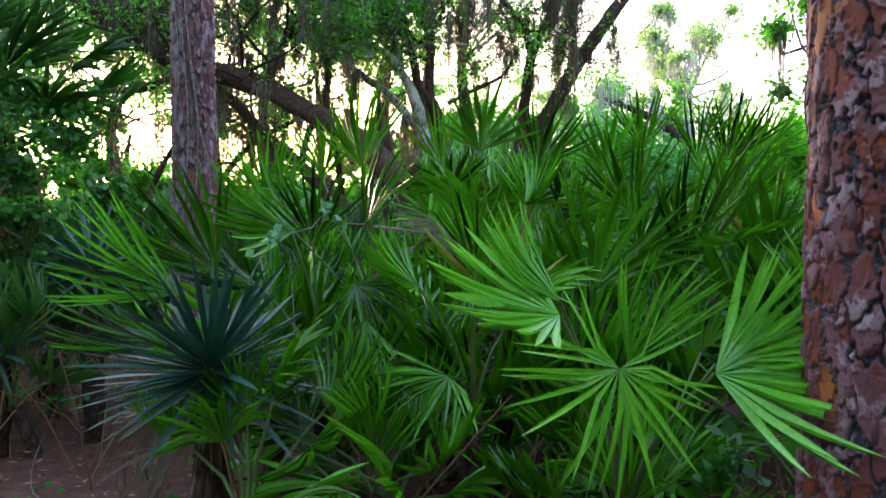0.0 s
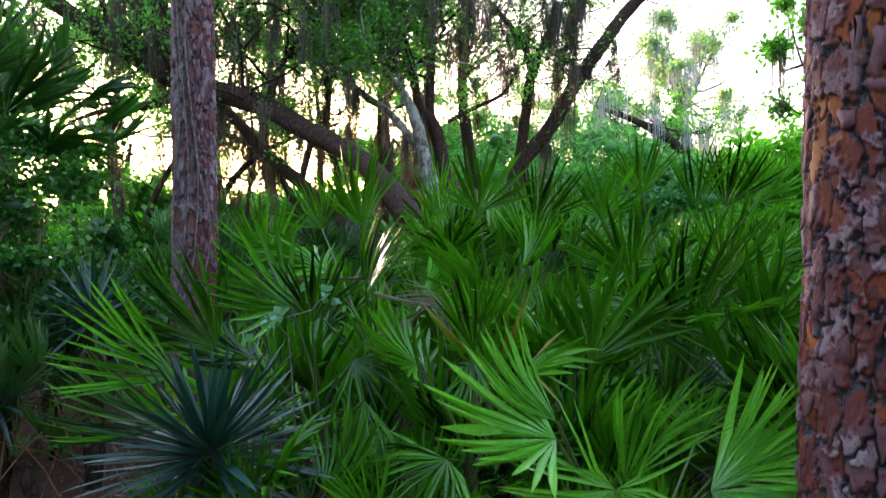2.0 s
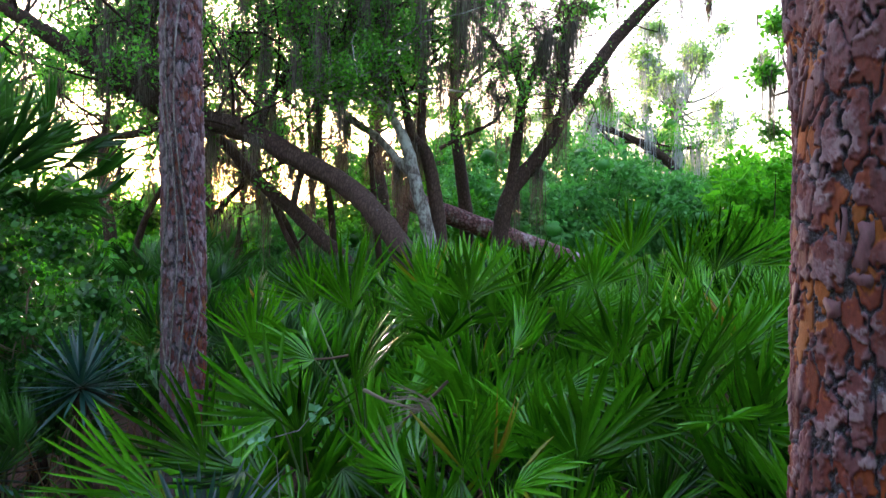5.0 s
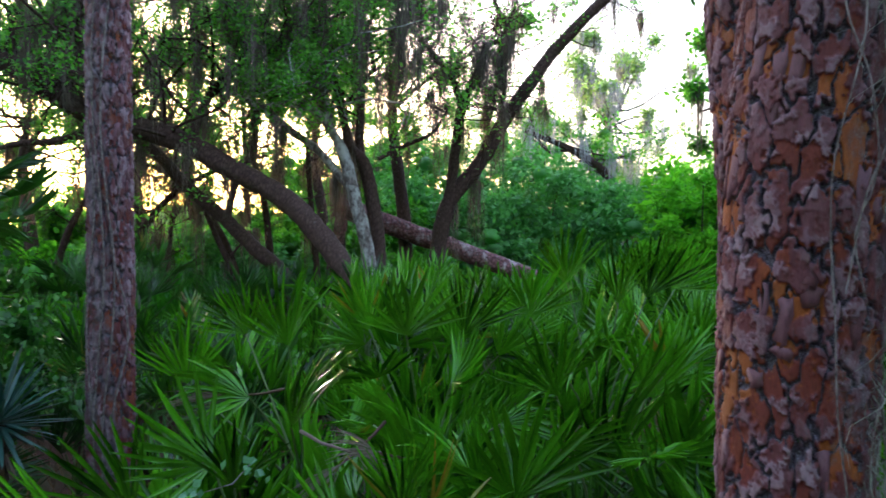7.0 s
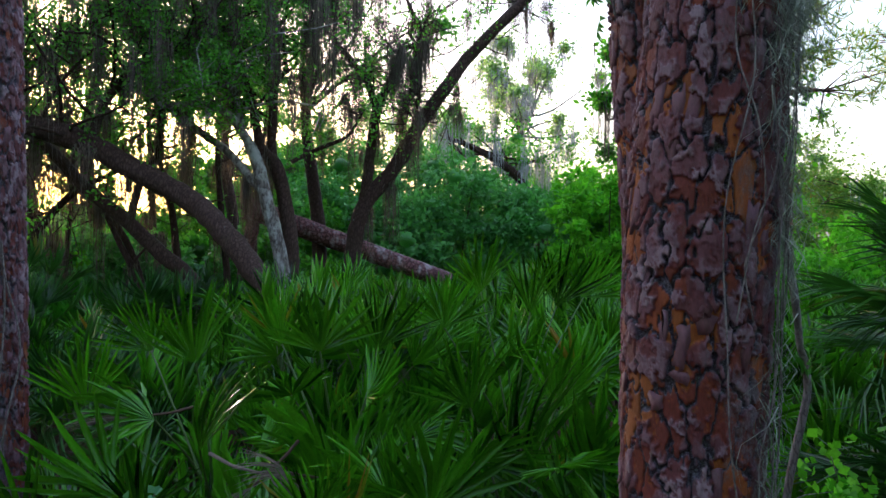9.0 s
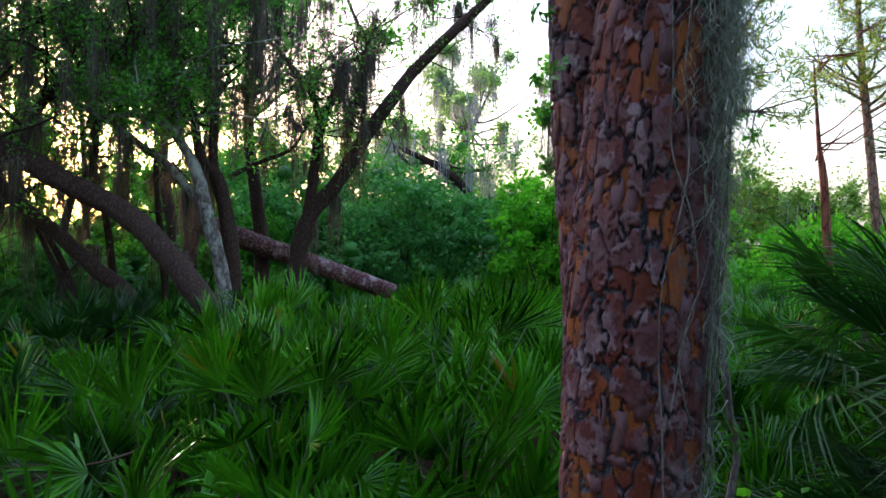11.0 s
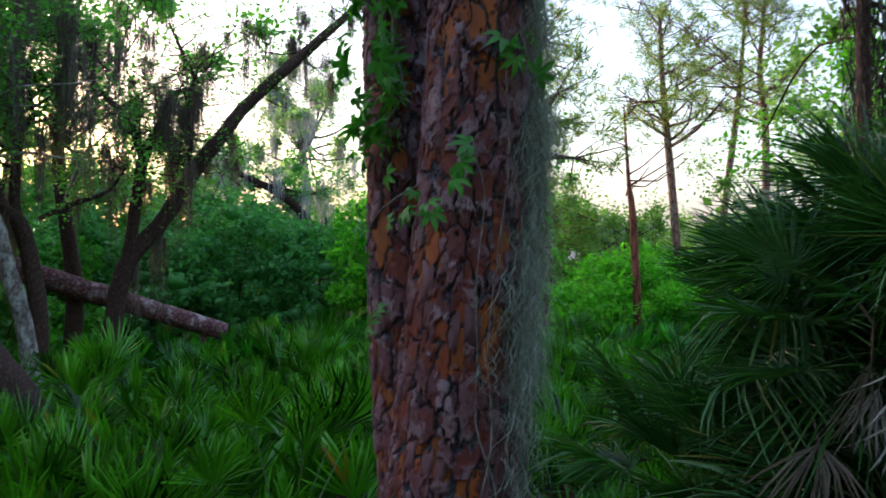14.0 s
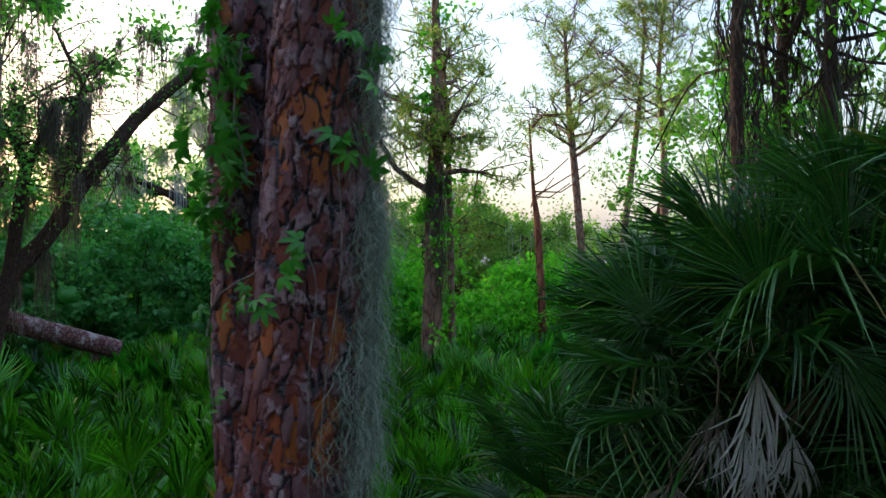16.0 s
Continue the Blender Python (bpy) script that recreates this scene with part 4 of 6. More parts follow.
def oak(label, limbs, seed, twigs, leaf_count, moss, bark=M_OAK, leaf=M_OAKLEAF, size=0.072, first=0.25, up=0.5, slim=0.85, bare=0.5, low=3.9, fine=0.035, reach=2.2, tangled=False):
    """An oak: named limbs as given, side branches and twigs grown from them, a crown of small leaves at the twigs."""
    r = np.random.default_rng(seed)
    base = limbs[0][0]
    t = thing("oak_tree", (base[0], base[1], ground_z(base[0], base[1])), label, "tree")
    ends, thin, spots = [], [], []
    for k, rows in enumerate(limbs):
        rows = [(a, b, c, d * slim) for a, b, c, d in rows]
        part("trunk" if k == 0 else "limb", tube(rows, 14, 0.09, 0.13, 6.0), bark, t)
        S = spline(rows, 0.1)
        S = S[int(len(S) * (first if k == 0 else 0.1)):]
        spots += [s for s in S[::3] if s[2] > min(3.2, low)]
        for i in range(twigs):
            s = S[int(r.integers(0, len(S)))]
            if s[2] < low:
                continue
            d = unit(r.normal(size=3) * np.array([1, 1, 0.6]) + np.array([0, 0, up]))
            L = r.uniform(0.3 * reach, reach)
            p0 = s[:3]
            p1 = p0 + d * L * 0.4 + r.normal(size=3) * 0.12
            p2 = p0 + d * L * 0.75 + r.normal(size=3) * 0.2
            p3 = p0 + d * L + r.normal(size=3) * 0.25 + np.array([0, 0, -0.1])
            q = min(fine, s[3] * 0.5)
            thin.append(tube([(*p0, q), (*p1, q * 0.75), (*p2, q * 0.5), (*p3, 0.004)], 5, 0.3, cap=False))
            ends += [p2, p3, (p2 + p3) / 2]
            for j in range(3):
                e = p2 + r.normal(size=3) * 0.38
                thin.append(tube([(*p2, q * 0.4), (*((p2 + e) / 2 + r.normal(size=3) * 0.06), q * 0.3), (*e, 0.003)], 4, 0.3, cap=False))
                ends.append(e)
    if thin:
        part("branching", joined(thin), bark, t)["kind"] = "stuff"
    E = np.array(ends)
    if leaf_count:
        idx = r.choice(len(E), leaf_count)
        tuft = r.normal(size=(leaf_count, 3)) * 0.125
        me = mesh_from("crown", *leaves(E[idx] + tuft, size, r, 0.5))
        me.materials.append(leaf)
        part("crown", me, leaf, t)
    if tangled:
        tops = np.repeat(E[r.integers(0, len(E), moss)], 60, axis=0) + r.normal(size=(moss * 60, 3)) * np.array([0.07, 0.07, 0.12])
        me = mesh_from("moss", *strand_clump(moss * 60, 0.1, 1.0, 0.007, r, tops))
        me.materials.append(M_MOSS)
        part("moss", me, M_MOSS, t, "brown hanging moss")["kind"] = "stuff"
        return t
    for i in range(moss):
        if r.random() > bare:
            s = spots[int(r.integers(0, len(spots)))]
            p = s[:3] + np.array([0, 0, -s[3] * 0.7])
        else:
            p = E[int(r.integers(0, len(E)))]
        hang_moss(p, r.uniform(0.55, 1.25), int(r.integers(0, 1000)))
    return t


OAK_ARCH = [[(0.9, 9.3, -0.1, 0.26), (0.35, 9.6, 0.7, 0.22), (-0.16, 10.0, 1.46, 0.19), (-0.91, 10.6, 2.42, 0.18), (-1.55, 11.2, 2.99, 0.18), (-2.43, 11.4, 3.46, 0.18), (-3.02, 11.5, 3.8, 0.185), (-3.8, 11.5, 4.05, 0.19), (-4.6, 11.4, 4.28, 0.18), (-5.62, 11.2, 4.91, 0.16), (-6.6, 11.0, 5.53, 0.13), (-7.8, 10.9, 6.3, 0.09), (-9.0, 10.8, 6.9, 0.05)],
            [(-4.0, 11.5, 4.1, 0.11), (-4.6, 11.6, 3.98, 0.09), (-5.2, 11.8, 3.85, 0.07), (-5.9, 11.9, 3.8, 0.05), (-6.6, 12.0, 3.6, 0.02)],
            [(-3.0, 11.5, 3.85, 0.08), (-2.8, 11.6, 4.5, 0.07), (-2.3, 11.6, 5.1, 0.06), (-1.4, 11.5, 5.5, 0.04), (-0.6, 11.4, 6.0, 0.02)],
            [(-5.0, 11.3, 4.5, 0.09), (-4.6, 11.2, 5.2, 0.08), (-4.8, 11.0, 6.2, 0.06), (-4.3, 10.8, 7.2, 0.03)]]
oak("leaning live oak whose heavy limb arches over the thicket", OAK_ARCH, 31, 34, 24000, 56, size=0.075, up=1.5, bare=0.85, slim=0.95)
OAK_LOW = [[(-1.0, 12.2, -0.1, 0.2), (-1.53, 12.3, 1.56, 0.15), (-2.14, 12.4, 2.15, 0.14), (-2.64, 12.5, 2.64, 0.13), (-3.35, 12.6, 3.23, 0.12), (-4.0, 12.8, 3.89, 0.11), (-5.0, 13.0, 4.6, 0.08), (-6.2, 13.2, 5.4, 0.04)],
           [(-2.64, 12.5, 2.64, 0.08), (-2.5, 12.6, 3.3, 0.07), (-2.2, 12.7, 4.0, 0.06), (-2.3, 12.8, 5.2, 0.04), (-2.0, 12.9, 6.2, 0.02)]]
oak("slender leaning oak under the arching limb", OAK_LOW, 32, 24, 9000, 10, slim=0.9, low=4.2, tangled=True)
OAK_MID = [[(0.1, 11.5, -0.1, 0.2), (-0.13, 11.6, 1.98, 0.14), (-0.37, 11.7, 2.98, 0.13), (-0.55, 11.8, 3.67, 0.12), (-0.77, 11.8, 4.12, 0.09), (-1.04, 11.7, 4.43, 0.08), (-1.41, 11.5, 4.5, 0.065), (-1.9, 11.3, 4.4, 0.03)],
           [(-0.45, 11.8, 3.2, 0.10), (-0.66, 11.9, 3.41, 0.09), (-1.02, 12.1, 3.84, 0.08), (-1.44, 12.2, 4.14, 0.075), (-1.93, 12.3, 4.52, 0.065), (-2.86, 12.5, 5.01, 0.05), (-4.0, 12.6, 5.4, 0.02)],
           [(-0.77, 11.8, 4.1, 0.07), (-0.95, 11.8, 4.9, 0.06), (-1.3, 11.7, 5.8, 0.05), (-1.2, 11.6, 6.8, 0.03)]]
oak("grey oak with twisting stems and drooping branches", OAK_MID, 33, 34, 16000, 40, M_GREYBARK, slim=0.85, low=4.3, up=0.9)
OAK_MID2 = [[(0.1, 12.2, -0.1, 0.2), (0.02, 12.2, 1.6, 0.17), (0.0, 12.2, 2.4, 0.155), (-0.21, 12.2, 3.56, 0.14), (-0.5, 12.1, 3.96, 0.10), (-0.64, 12.0, 4.68, 0.08), (-0.89, 12.0, 5.53, 0.06), (-1.0, 12.0, 6.8, 0.03)],
            [(-0.25, 12.2, 3.6, 0.11), (-0.33, 12.3, 4.0, 0.10), (-0.31, 12.5, 4.97, 0.08), (-0.37, 12.6, 5.92, 0.06), (-0.2, 12.6, 7.2, 0.03)],
            [(0.0, 12.4, 3.75, 0.05), (0.49, 12.4, 4.01, 0.045), (0.95, 12.2, 4.21, 0.035), (1.23, 12.0, 4.63, 0.015)]]
oak("upright oak with dense leaves and hanging moss", OAK_MID2, 34, 40, 19000, 40, slim=0.85, low=4.5, up=0.9)
OAK_RIGHT = [[(0.95, 13.5, -0.1, 0.22), (1.15, 13.5, 1.94, 0.17), (1.37, 13.5, 3.05, 0.16), (1.95, 13.5, 3.82, 0.15), (2.45, 13.4, 4.71, 0.145), (3.06, 13.3, 5.6, 0.13), (3.43, 13.3, 6.1, 0.12), (4.04, 13.1, 6.75, 0.11), (4.6, 13.0, 7.3, 0.10), (5.4, 12.9, 8.1, 0.07), (6.6, 12.7, 9.0, 0.03)],
             [(1.36, 13.5, 3.05, 0.12), (1.44, 13.5, 3.57, 0.11), (1.62, 13.5, 4.92, 0.10), (2.01, 13.5, 5.83, 0.075), (2.07, 13.5, 6.15, 0.06), (2.5, 13.4, 6.37, 0.05), (2.3, 13.3, 6.8, 0.04), (2.0, 13.2, 7.4, 0.02)],
             [(1.62, 13.5, 4.92, 0.08), (1.42, 13.4, 5.47, 0.07), (0.95, 13.2, 5.98, 0.055), (0.4, 13.0, 6.5, 0.03)],
             [(2.3, 13.4, 4.5, 0.05), (2.4, 13.2, 5.2, 0.04), (2.3, 13.1, 6.0, 0.03), (2.6, 13.0, 6.9, 0.015)]]
oak("forked oak with bare dark limbs hung with moss", OAK_RIGHT, 35, 32, 5500, 84, up=0.25, slim=0.98, bare=0.72, low=4.7, fine=0.016, reach=1.6)


for k, rows in enumerate((
        [(-2.6, 14.6, -0.1, 0.10), (-2.9, 14.5, 1.8, 0.08), (-3.5, 14.4, 3.0, 0.07), (-4.3, 14.2, 3.7, 0.055), (-5.4, 14.0, 4.0, 0.03)],
        [(-5.0, 13.6, -0.1, 0.11), (-4.8, 13.7, 1.6, 0.09), (-4.2, 13.8, 2.9, 0.075), (-3.3, 13.9, 3.6, 0.055), (-2.2, 14.0, 4.0, 0.03)],
        [(-0.7, 14.4, -0.1, 0.09), (-0.9, 14.3, 1.7, 0.075), (-1.5, 14.2, 2.8, 0.06), (-2.2, 14.0, 3.5, 0.045), (-3.1, 13.9, 3.8, 0.02)],
        [(-6.6, 14.8, -0.1, 0.11), (-6.4, 14.7, 1.9, 0.09), (-5.8, 14.6, 3.2, 0.07), (-5.0, 14.6, 3.9, 0.05), (-4.0, 14.5, 4.2, 0.02)])):
    oak("slender crooked oak hung with brown moss in the shade", [rows], 360 + k, 16, 350, 8, tangled=True, low=2.6, up=0.15, bare=0.9, fine=0.02, reach=1.5, first=0.35)


# ---- fallen log ----
def fallen_log():
    g = ground_z(3.2, 15.2)
    t = thing("fallen_log", (3.46, 15.2, g), "fallen pine trunk with grey-pink bark leaning through the oaks", "log")
    part("trunk", tube([(-0.9, 15.2, 3.12, 0.26), (-0.71, 15.2, 3.05, 0.23), (0.06, 15.2, 2.78, 0.22), (1.75, 15.2, 2.18, 0.205), (3.46, 15.2, 1.58, 0.19)], 20, 0.08, 0.08, 6.0), M_LOG, t)
    part("broken_branch", tube([(-0.75, 15.2, 3.0, 0.14), (-1.0, 15.3, 1.5, 0.15), (-1.1, 15.3, ground_z(-1.1, 15.3) - 0.1, 0.2)], 9, 0.2, 0.2, 5), M_LOG, t)
    part("broken_branch", tube([(3.0, 15.25, 1.7, 0.09), (3.1, 15.3, 0.8, 0.08), (3.15, 15.3, g - 0.1, 0.1)], 8, 0.2, 0.2, 5), M_LOG, t)


fallen_log()
for k, (x, y, z) in enumerate(((3.0, 14.6, 0.6), (3.75, 14.6, 0.75), (4.3, 15.2, 1.0), (2.4, 14.5, 0.5), (4.9, 14.6, 1.0))):
    rosette("saw_palmetto", "tall saw palmetto round the end of the fallen log", "saw palmettos", x, y, z, 9, 0.42, 0.55, 620 + k, FANS, low=18, high=86, nod=22)


# ---- far trees, shrubs, pines ----
def inner_mass(c, q, flat, n=10):
    """The dense shaded inside of a clump of leaves: an uneven closed lump."""
    V, F = [], []
    for i in range(n // 2 + 1):
        for j in range(n):
            a, b = math.pi * i / (n // 2), 2 * math.pi * j / n
            d = np.array([math.sin(a) * math.cos(b), math.sin(a) * math.sin(b), math.cos(a) * flat])
            V.append(np.array(c) + d * q * (1 + 0.35 * noise.noise(Vector(np.array(c) + d * 1.7))))
    for i in range(n // 2):
        for j in range(n):
            F.append((i * n + j, (i + 1) * n + j, (i + 1) * n + (j + 1) % n, i * n + (j + 1) % n))
    return np.array(V), np.array(F)


def leafy(name, label, category, x, y, trunk, centres, radii, count, size, leaf, bark, seed, group="", moss=0, flat=0.75, moss_len=1.4, core=0.0, mossy=None, strand=0.014):
    """A tree or shrub: a forked trunk where it shows, and a crown of leaves in uneven lobes."""
    r = np.random.default_rng(seed)
    g = ground_z(x, y)
    t = thing(name, (x, y, g), label, category, group)
    C = np.array(centres, dtype=float)
    if not trunk:
        for c in C[::max(1, len(C) // 4)][:4]:
            part("stem", tube([(x + r.normal() * 0.1, y + r.normal() * 0.1, g - 0.05, 0.03), (*((np.array([x, y, g]) + c) / 2 + r.normal(size=3) * 0.08), 0.022), (*c, 0.01)], 6, 0.3, cap=False), bark, t)
    if trunk:
        part("trunk", tube(trunk, 9, 0.3, 0.12, 2.0), bark, t)
        top = np.array(trunk[-1][:3])
        low = np.array(trunk[len(trunk) // 2][:3])
        part("branching", joined([tube([(*(low + (top - low) * r.uniform(0, 1)), trunk[-1][3] * 0.6), *[(*(low * 0.5 + top * 0.1 + c * 0.4 + r.normal(size=3) * 0.2), trunk[-1][3] * 0.4)], (*c, 0.012)], 6, 0.4, cap=False) for c in C]), bark, t)["kind"] = "stuff"
    P, d = lobes(C, radii, count, r, flat, 0.62 if core else 0.55)
    pairs = [leaves(P, size, r, 0.55, 0.15, d * 0.8)]
    if core:
        pairs += [inner_mass(c, q * core, flat) for c, q in zip(C, radii)]
    me = mesh_from("crown", *joined(pairs))
    me.materials.append(leaf)
    part("crown", me, leaf, t)
    if moss:
        k = r.choice(len(P), moss)
        tops = np.repeat(P[k], 14, axis=0) + r.normal(size=(moss * 14, 3)) * np.array([0.12, 0.12, 0.16])
        me = mesh_from("moss", *strand_clump(moss * 14, 0.2, moss_len, strand, r, tops))
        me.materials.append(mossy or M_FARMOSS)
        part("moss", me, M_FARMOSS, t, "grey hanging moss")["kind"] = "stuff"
    return t


def blob(cx, cy, cz, w, h, n, r):
    """Lobes of a rounded mass of foliage that reaches down to the ground."""
    c, q = [], []
    for i in range(n * 3):
        a, u = r.uniform(0, 6.28), r.uniform(0, 1) ** 0.5
        top = h * (1 - 0.42 * u * u)
        z = r.uniform(0.02, 1.0) ** 0.6 * top
        c.append((cx + math.cos(a) * u * w, cy + math.sin(a) * u * w * 0.7, cz - h * 0.5 + z))
        q.append(r.uniform(0.16, 0.30) * min(w, h))
    return c, q


r0 = np.random.default_rng(51)
ro = np.random.default_rng(522)
FAR_OAK = [(12.3 + ro.uniform(-4.0, 4.0), 34.9 + ro.normal() * 1.0, 6.6 + 6.6 * ro.uniform(0, 1) ** 0.9) for k in range(30)]
FAR_OAK = [(12.0 + (a - 12.0) * min(1.0, 0.4 + 0.15 * (13.6 - c)), b, c) for a, b, c in FAR_OAK]
leafy("oak_tree", "tall oak draped with grey moss against the sky, haze painted into its colour", "tree", 12.0, 34.9, [(12.4, 34.9, 0, 0.4), (12.2, 34.9, 5, 0.32), (11.7, 34.9, 8.2, 0.22), (11.8, 34.9, 10.5, 0.12)],
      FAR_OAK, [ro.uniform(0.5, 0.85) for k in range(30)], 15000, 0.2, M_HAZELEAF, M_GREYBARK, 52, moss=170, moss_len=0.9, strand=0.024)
leafy("oak_tree", "arching oak limb with green leaves and hanging moss", "tree", 8.32, 22.5, [(8.4, 22.5, 0, 0.24), (8.3, 22.5, 3.0, 0.19), (7.6, 22.6, 4.7, 0.16), (6.3, 22.2, 5.5, 0.12), (4.6, 21.6, 6.0, 0.07)],
      [(7.6, 22.6, 5.4), (6.6, 22.2, 6.0), (5.6, 22, 6.2), (4.6, 21.6, 6.3), (3.6, 21.2, 6.6), (8.6, 23, 5.5), (9.4, 23, 6.2)], [0.6, 0.65, 0.6, 0.6, 0.7, 0.8, 0.8], 4200, 0.11, M_OAKLEAF, M_OAK, 53, moss=36, moss_len=1.3, flat=0.5)
for k, (x, y, z, w, h, n, leaf) in enumerate([(2.5, 21, 2.3, 3.4, 4.6, 13, M_BUSHLEAF), (4.9, 20.5, 2.5, 3.2, 5.0, 14, M_BUSHLEAF), (0.6, 23, 3.0, 3.0, 6.0, 12, M_BUSHLEAF), (7.3, 19.8, 2.2, 2.6, 4.4, 11, M_BUSHLEAF),
                                              (8.2, 16.5, 2.6, 1.8, 3.2, 9, M_BRIGHTLEAF), (9.6, 18.5, 3.2, 2.2, 4.2, 10, M_BRIGHTLEAF), (13.2, 17.4, 1.9, 2.6, 2.6, 10, M_BRIGHTLEAF), (15.2, 15.6, 2.0, 2.8, 2.6, 11, M_BRIGHTLEAF),
                                              (11.2, 17.6, 1.8, 1.8, 2.4, 8, M_BRIGHTLEAF), (18.5, 12.5, 2.2, 3.0, 3.0, 9, M_BRIGHTLEAF), (-1.6, 7.9, 0.65, 1.0, 0.9, 9, M_BRIGHTLEAF), (-0.9, 7.4, 0.7, 0.8, 0.8, 7, M_OAKLEAF),
                                              (-3.0, 16.0, 1.4, 2.0, 2.4, 8, M_BUSHLEAF), (-5.2, 15.2, 1.2, 1.8, 2.0, 8, M_BUSHLEAF), (-1.0, 17.5, 1.5, 2.0, 2.6, 8, M_OAKLEAF), (-9.5, 22.0, 1.5, 2.5, 2.6, 8, M_BRIGHTLEAF), (-6.0, 24.0, 1.5, 2.8, 2.8, 8, M_BRIGHTLEAF),
                                              (-5.6, 8.8, 0.9, 1.2, 1.9, 7, M_BRIGHTLEAF), (-7.4, 11.5, 1.1, 1.5, 2.2, 7, M_BRIGHTLEAF), (-9.0, 15.5, 1.1, 2.0, 2.2, 7, M_BRIGHTLEAF), (-7.5, 19.5, 1.1, 2.2, 2.2, 7, M_BRIGHTLEAF), (-3.9, 20.0, 1.3, 2.2, 2.6, 7, M_BRIGHTLEAF),
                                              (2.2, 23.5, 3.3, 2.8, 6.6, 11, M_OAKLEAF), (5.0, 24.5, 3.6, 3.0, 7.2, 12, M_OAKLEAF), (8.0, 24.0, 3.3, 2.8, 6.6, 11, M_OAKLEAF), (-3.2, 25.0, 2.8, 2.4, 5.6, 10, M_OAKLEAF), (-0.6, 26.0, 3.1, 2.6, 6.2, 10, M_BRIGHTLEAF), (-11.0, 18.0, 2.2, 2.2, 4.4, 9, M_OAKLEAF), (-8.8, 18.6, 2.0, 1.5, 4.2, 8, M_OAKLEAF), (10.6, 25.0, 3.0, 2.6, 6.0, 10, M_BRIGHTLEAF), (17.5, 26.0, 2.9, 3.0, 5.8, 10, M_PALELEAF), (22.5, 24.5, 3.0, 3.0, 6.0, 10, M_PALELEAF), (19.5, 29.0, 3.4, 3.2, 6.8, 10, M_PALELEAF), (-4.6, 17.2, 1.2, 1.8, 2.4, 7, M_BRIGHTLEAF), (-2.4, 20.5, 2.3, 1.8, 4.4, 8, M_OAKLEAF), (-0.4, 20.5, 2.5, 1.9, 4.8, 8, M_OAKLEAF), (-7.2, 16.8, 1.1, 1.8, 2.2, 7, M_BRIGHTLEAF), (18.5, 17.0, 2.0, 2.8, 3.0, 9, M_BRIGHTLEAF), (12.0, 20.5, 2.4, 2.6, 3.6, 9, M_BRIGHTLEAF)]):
    c, rad = blob(x, y, z, w, h, n, r0)
    leafy("shrub", ("dense dark green shrub under the oaks" if leaf is M_BUSHLEAF else "pale yellow-green far shrub" if leaf is M_PALELEAF else "dense bright green leafy shrub"), "shrub", x, y, None, c, rad, 12000 if y > 10 else 6000, 0.185 if y > 10 else 0.075, leaf, M_OAK, 60 + k, "shrubs", core=0.36)


def needle_tufts(P, n, length, r, width=0.02):
    """Tufts of pine needles: thin blades that spread from each point."""
    C = np.repeat(np.asarray(P), n, axis=0)
    d = unit(r.normal(size=C.shape) + np.array([0, 0, 0.35]))
    s = unit(np.cross(d, r.normal(size=C.shape))) * width
    L = length * r.uniform(0.6, 1.2, len(C))[:, None]
    V = np.stack([C - s * 0.4, C + d * L * 0.6 - s, C + d * L, C + d * L * 0.6 + s], axis=1)
    return V.reshape(-1, 3), np.arange(4 * len(C)).reshape(-1, 4)


def far_pine(label, rows, branches, crown_from, seed, spread=2.4, tufts=22, bark=M_FARPINE, bare=False):
    """A tall pine: bare trunk, crooked limbs near the top with tufts of needles."""
    r = np.random.default_rng(seed)
    rows = [(a, b, c, d * 0.72) for a, b, c, d in rows]
    x, y = rows[0][:2]
    t = thing("pine_tree", (x, y, ground_z(x, y)), label, "tree", "far pines")
    part("trunk", tube(rows, 10, 0.3, 0.08, 2.0), bark, t)
    S = spline(rows, 0.2)
    top = S[-1, 2]
    S = S[S[:, 2] > crown_from]
    B, P = [], []
    for i in range(branches):
        s = S[int(r.integers(0, len(S)))]
        u = (s[2] - crown_from) / (top - crown_from + 1e-6)
        a = r.uniform(0, 6.28)
        L = spread * (1.0 - 0.55 * u) * r.uniform(0.5, 1.1)
        d = np.array([math.sin(a), math.cos(a), r.uniform(-0.15, 0.45) + 0.6 * u])
        p1 = s[:3] + d * L * 0.5 + r.normal(size=3) * 0.15
        p2 = s[:3] + d * L + np.array([0, 0, 0.25 * L]) + r.normal(size=3) * 0.2
        B.append(tube([(*s[:3], s[3] * 0.45), (*p1, s[3] * 0.3), (*p2, 0.015)], 5, 0.5, cap=False))
        if bare and u < 0.6:
            continue
        for j in range(7):
            e = (p2 if r.random() < 0.65 else p1) + r.normal(size=3) * np.array([0.5, 0.5, 0.28])
            B.append(tube([(*(p2 * 0.6 + p1 * 0.4), 0.02), (*e, 0.008)], 4, 0.9, cap=False))
            P += [e + r.normal(size=3) * np.array([0.16, 0.16, 0.09]) for q in range(5)]
    part("branching", joined(B), bark, t)["kind"] = "stuff"
    if P:
        me = mesh_from("crown", *needle_tufts(P, tufts // 2, 0.25, r, 0.013))
        me.materials.append(M_NEEDLE)
        part("crown", me, M_NEEDLE, t)
    return t


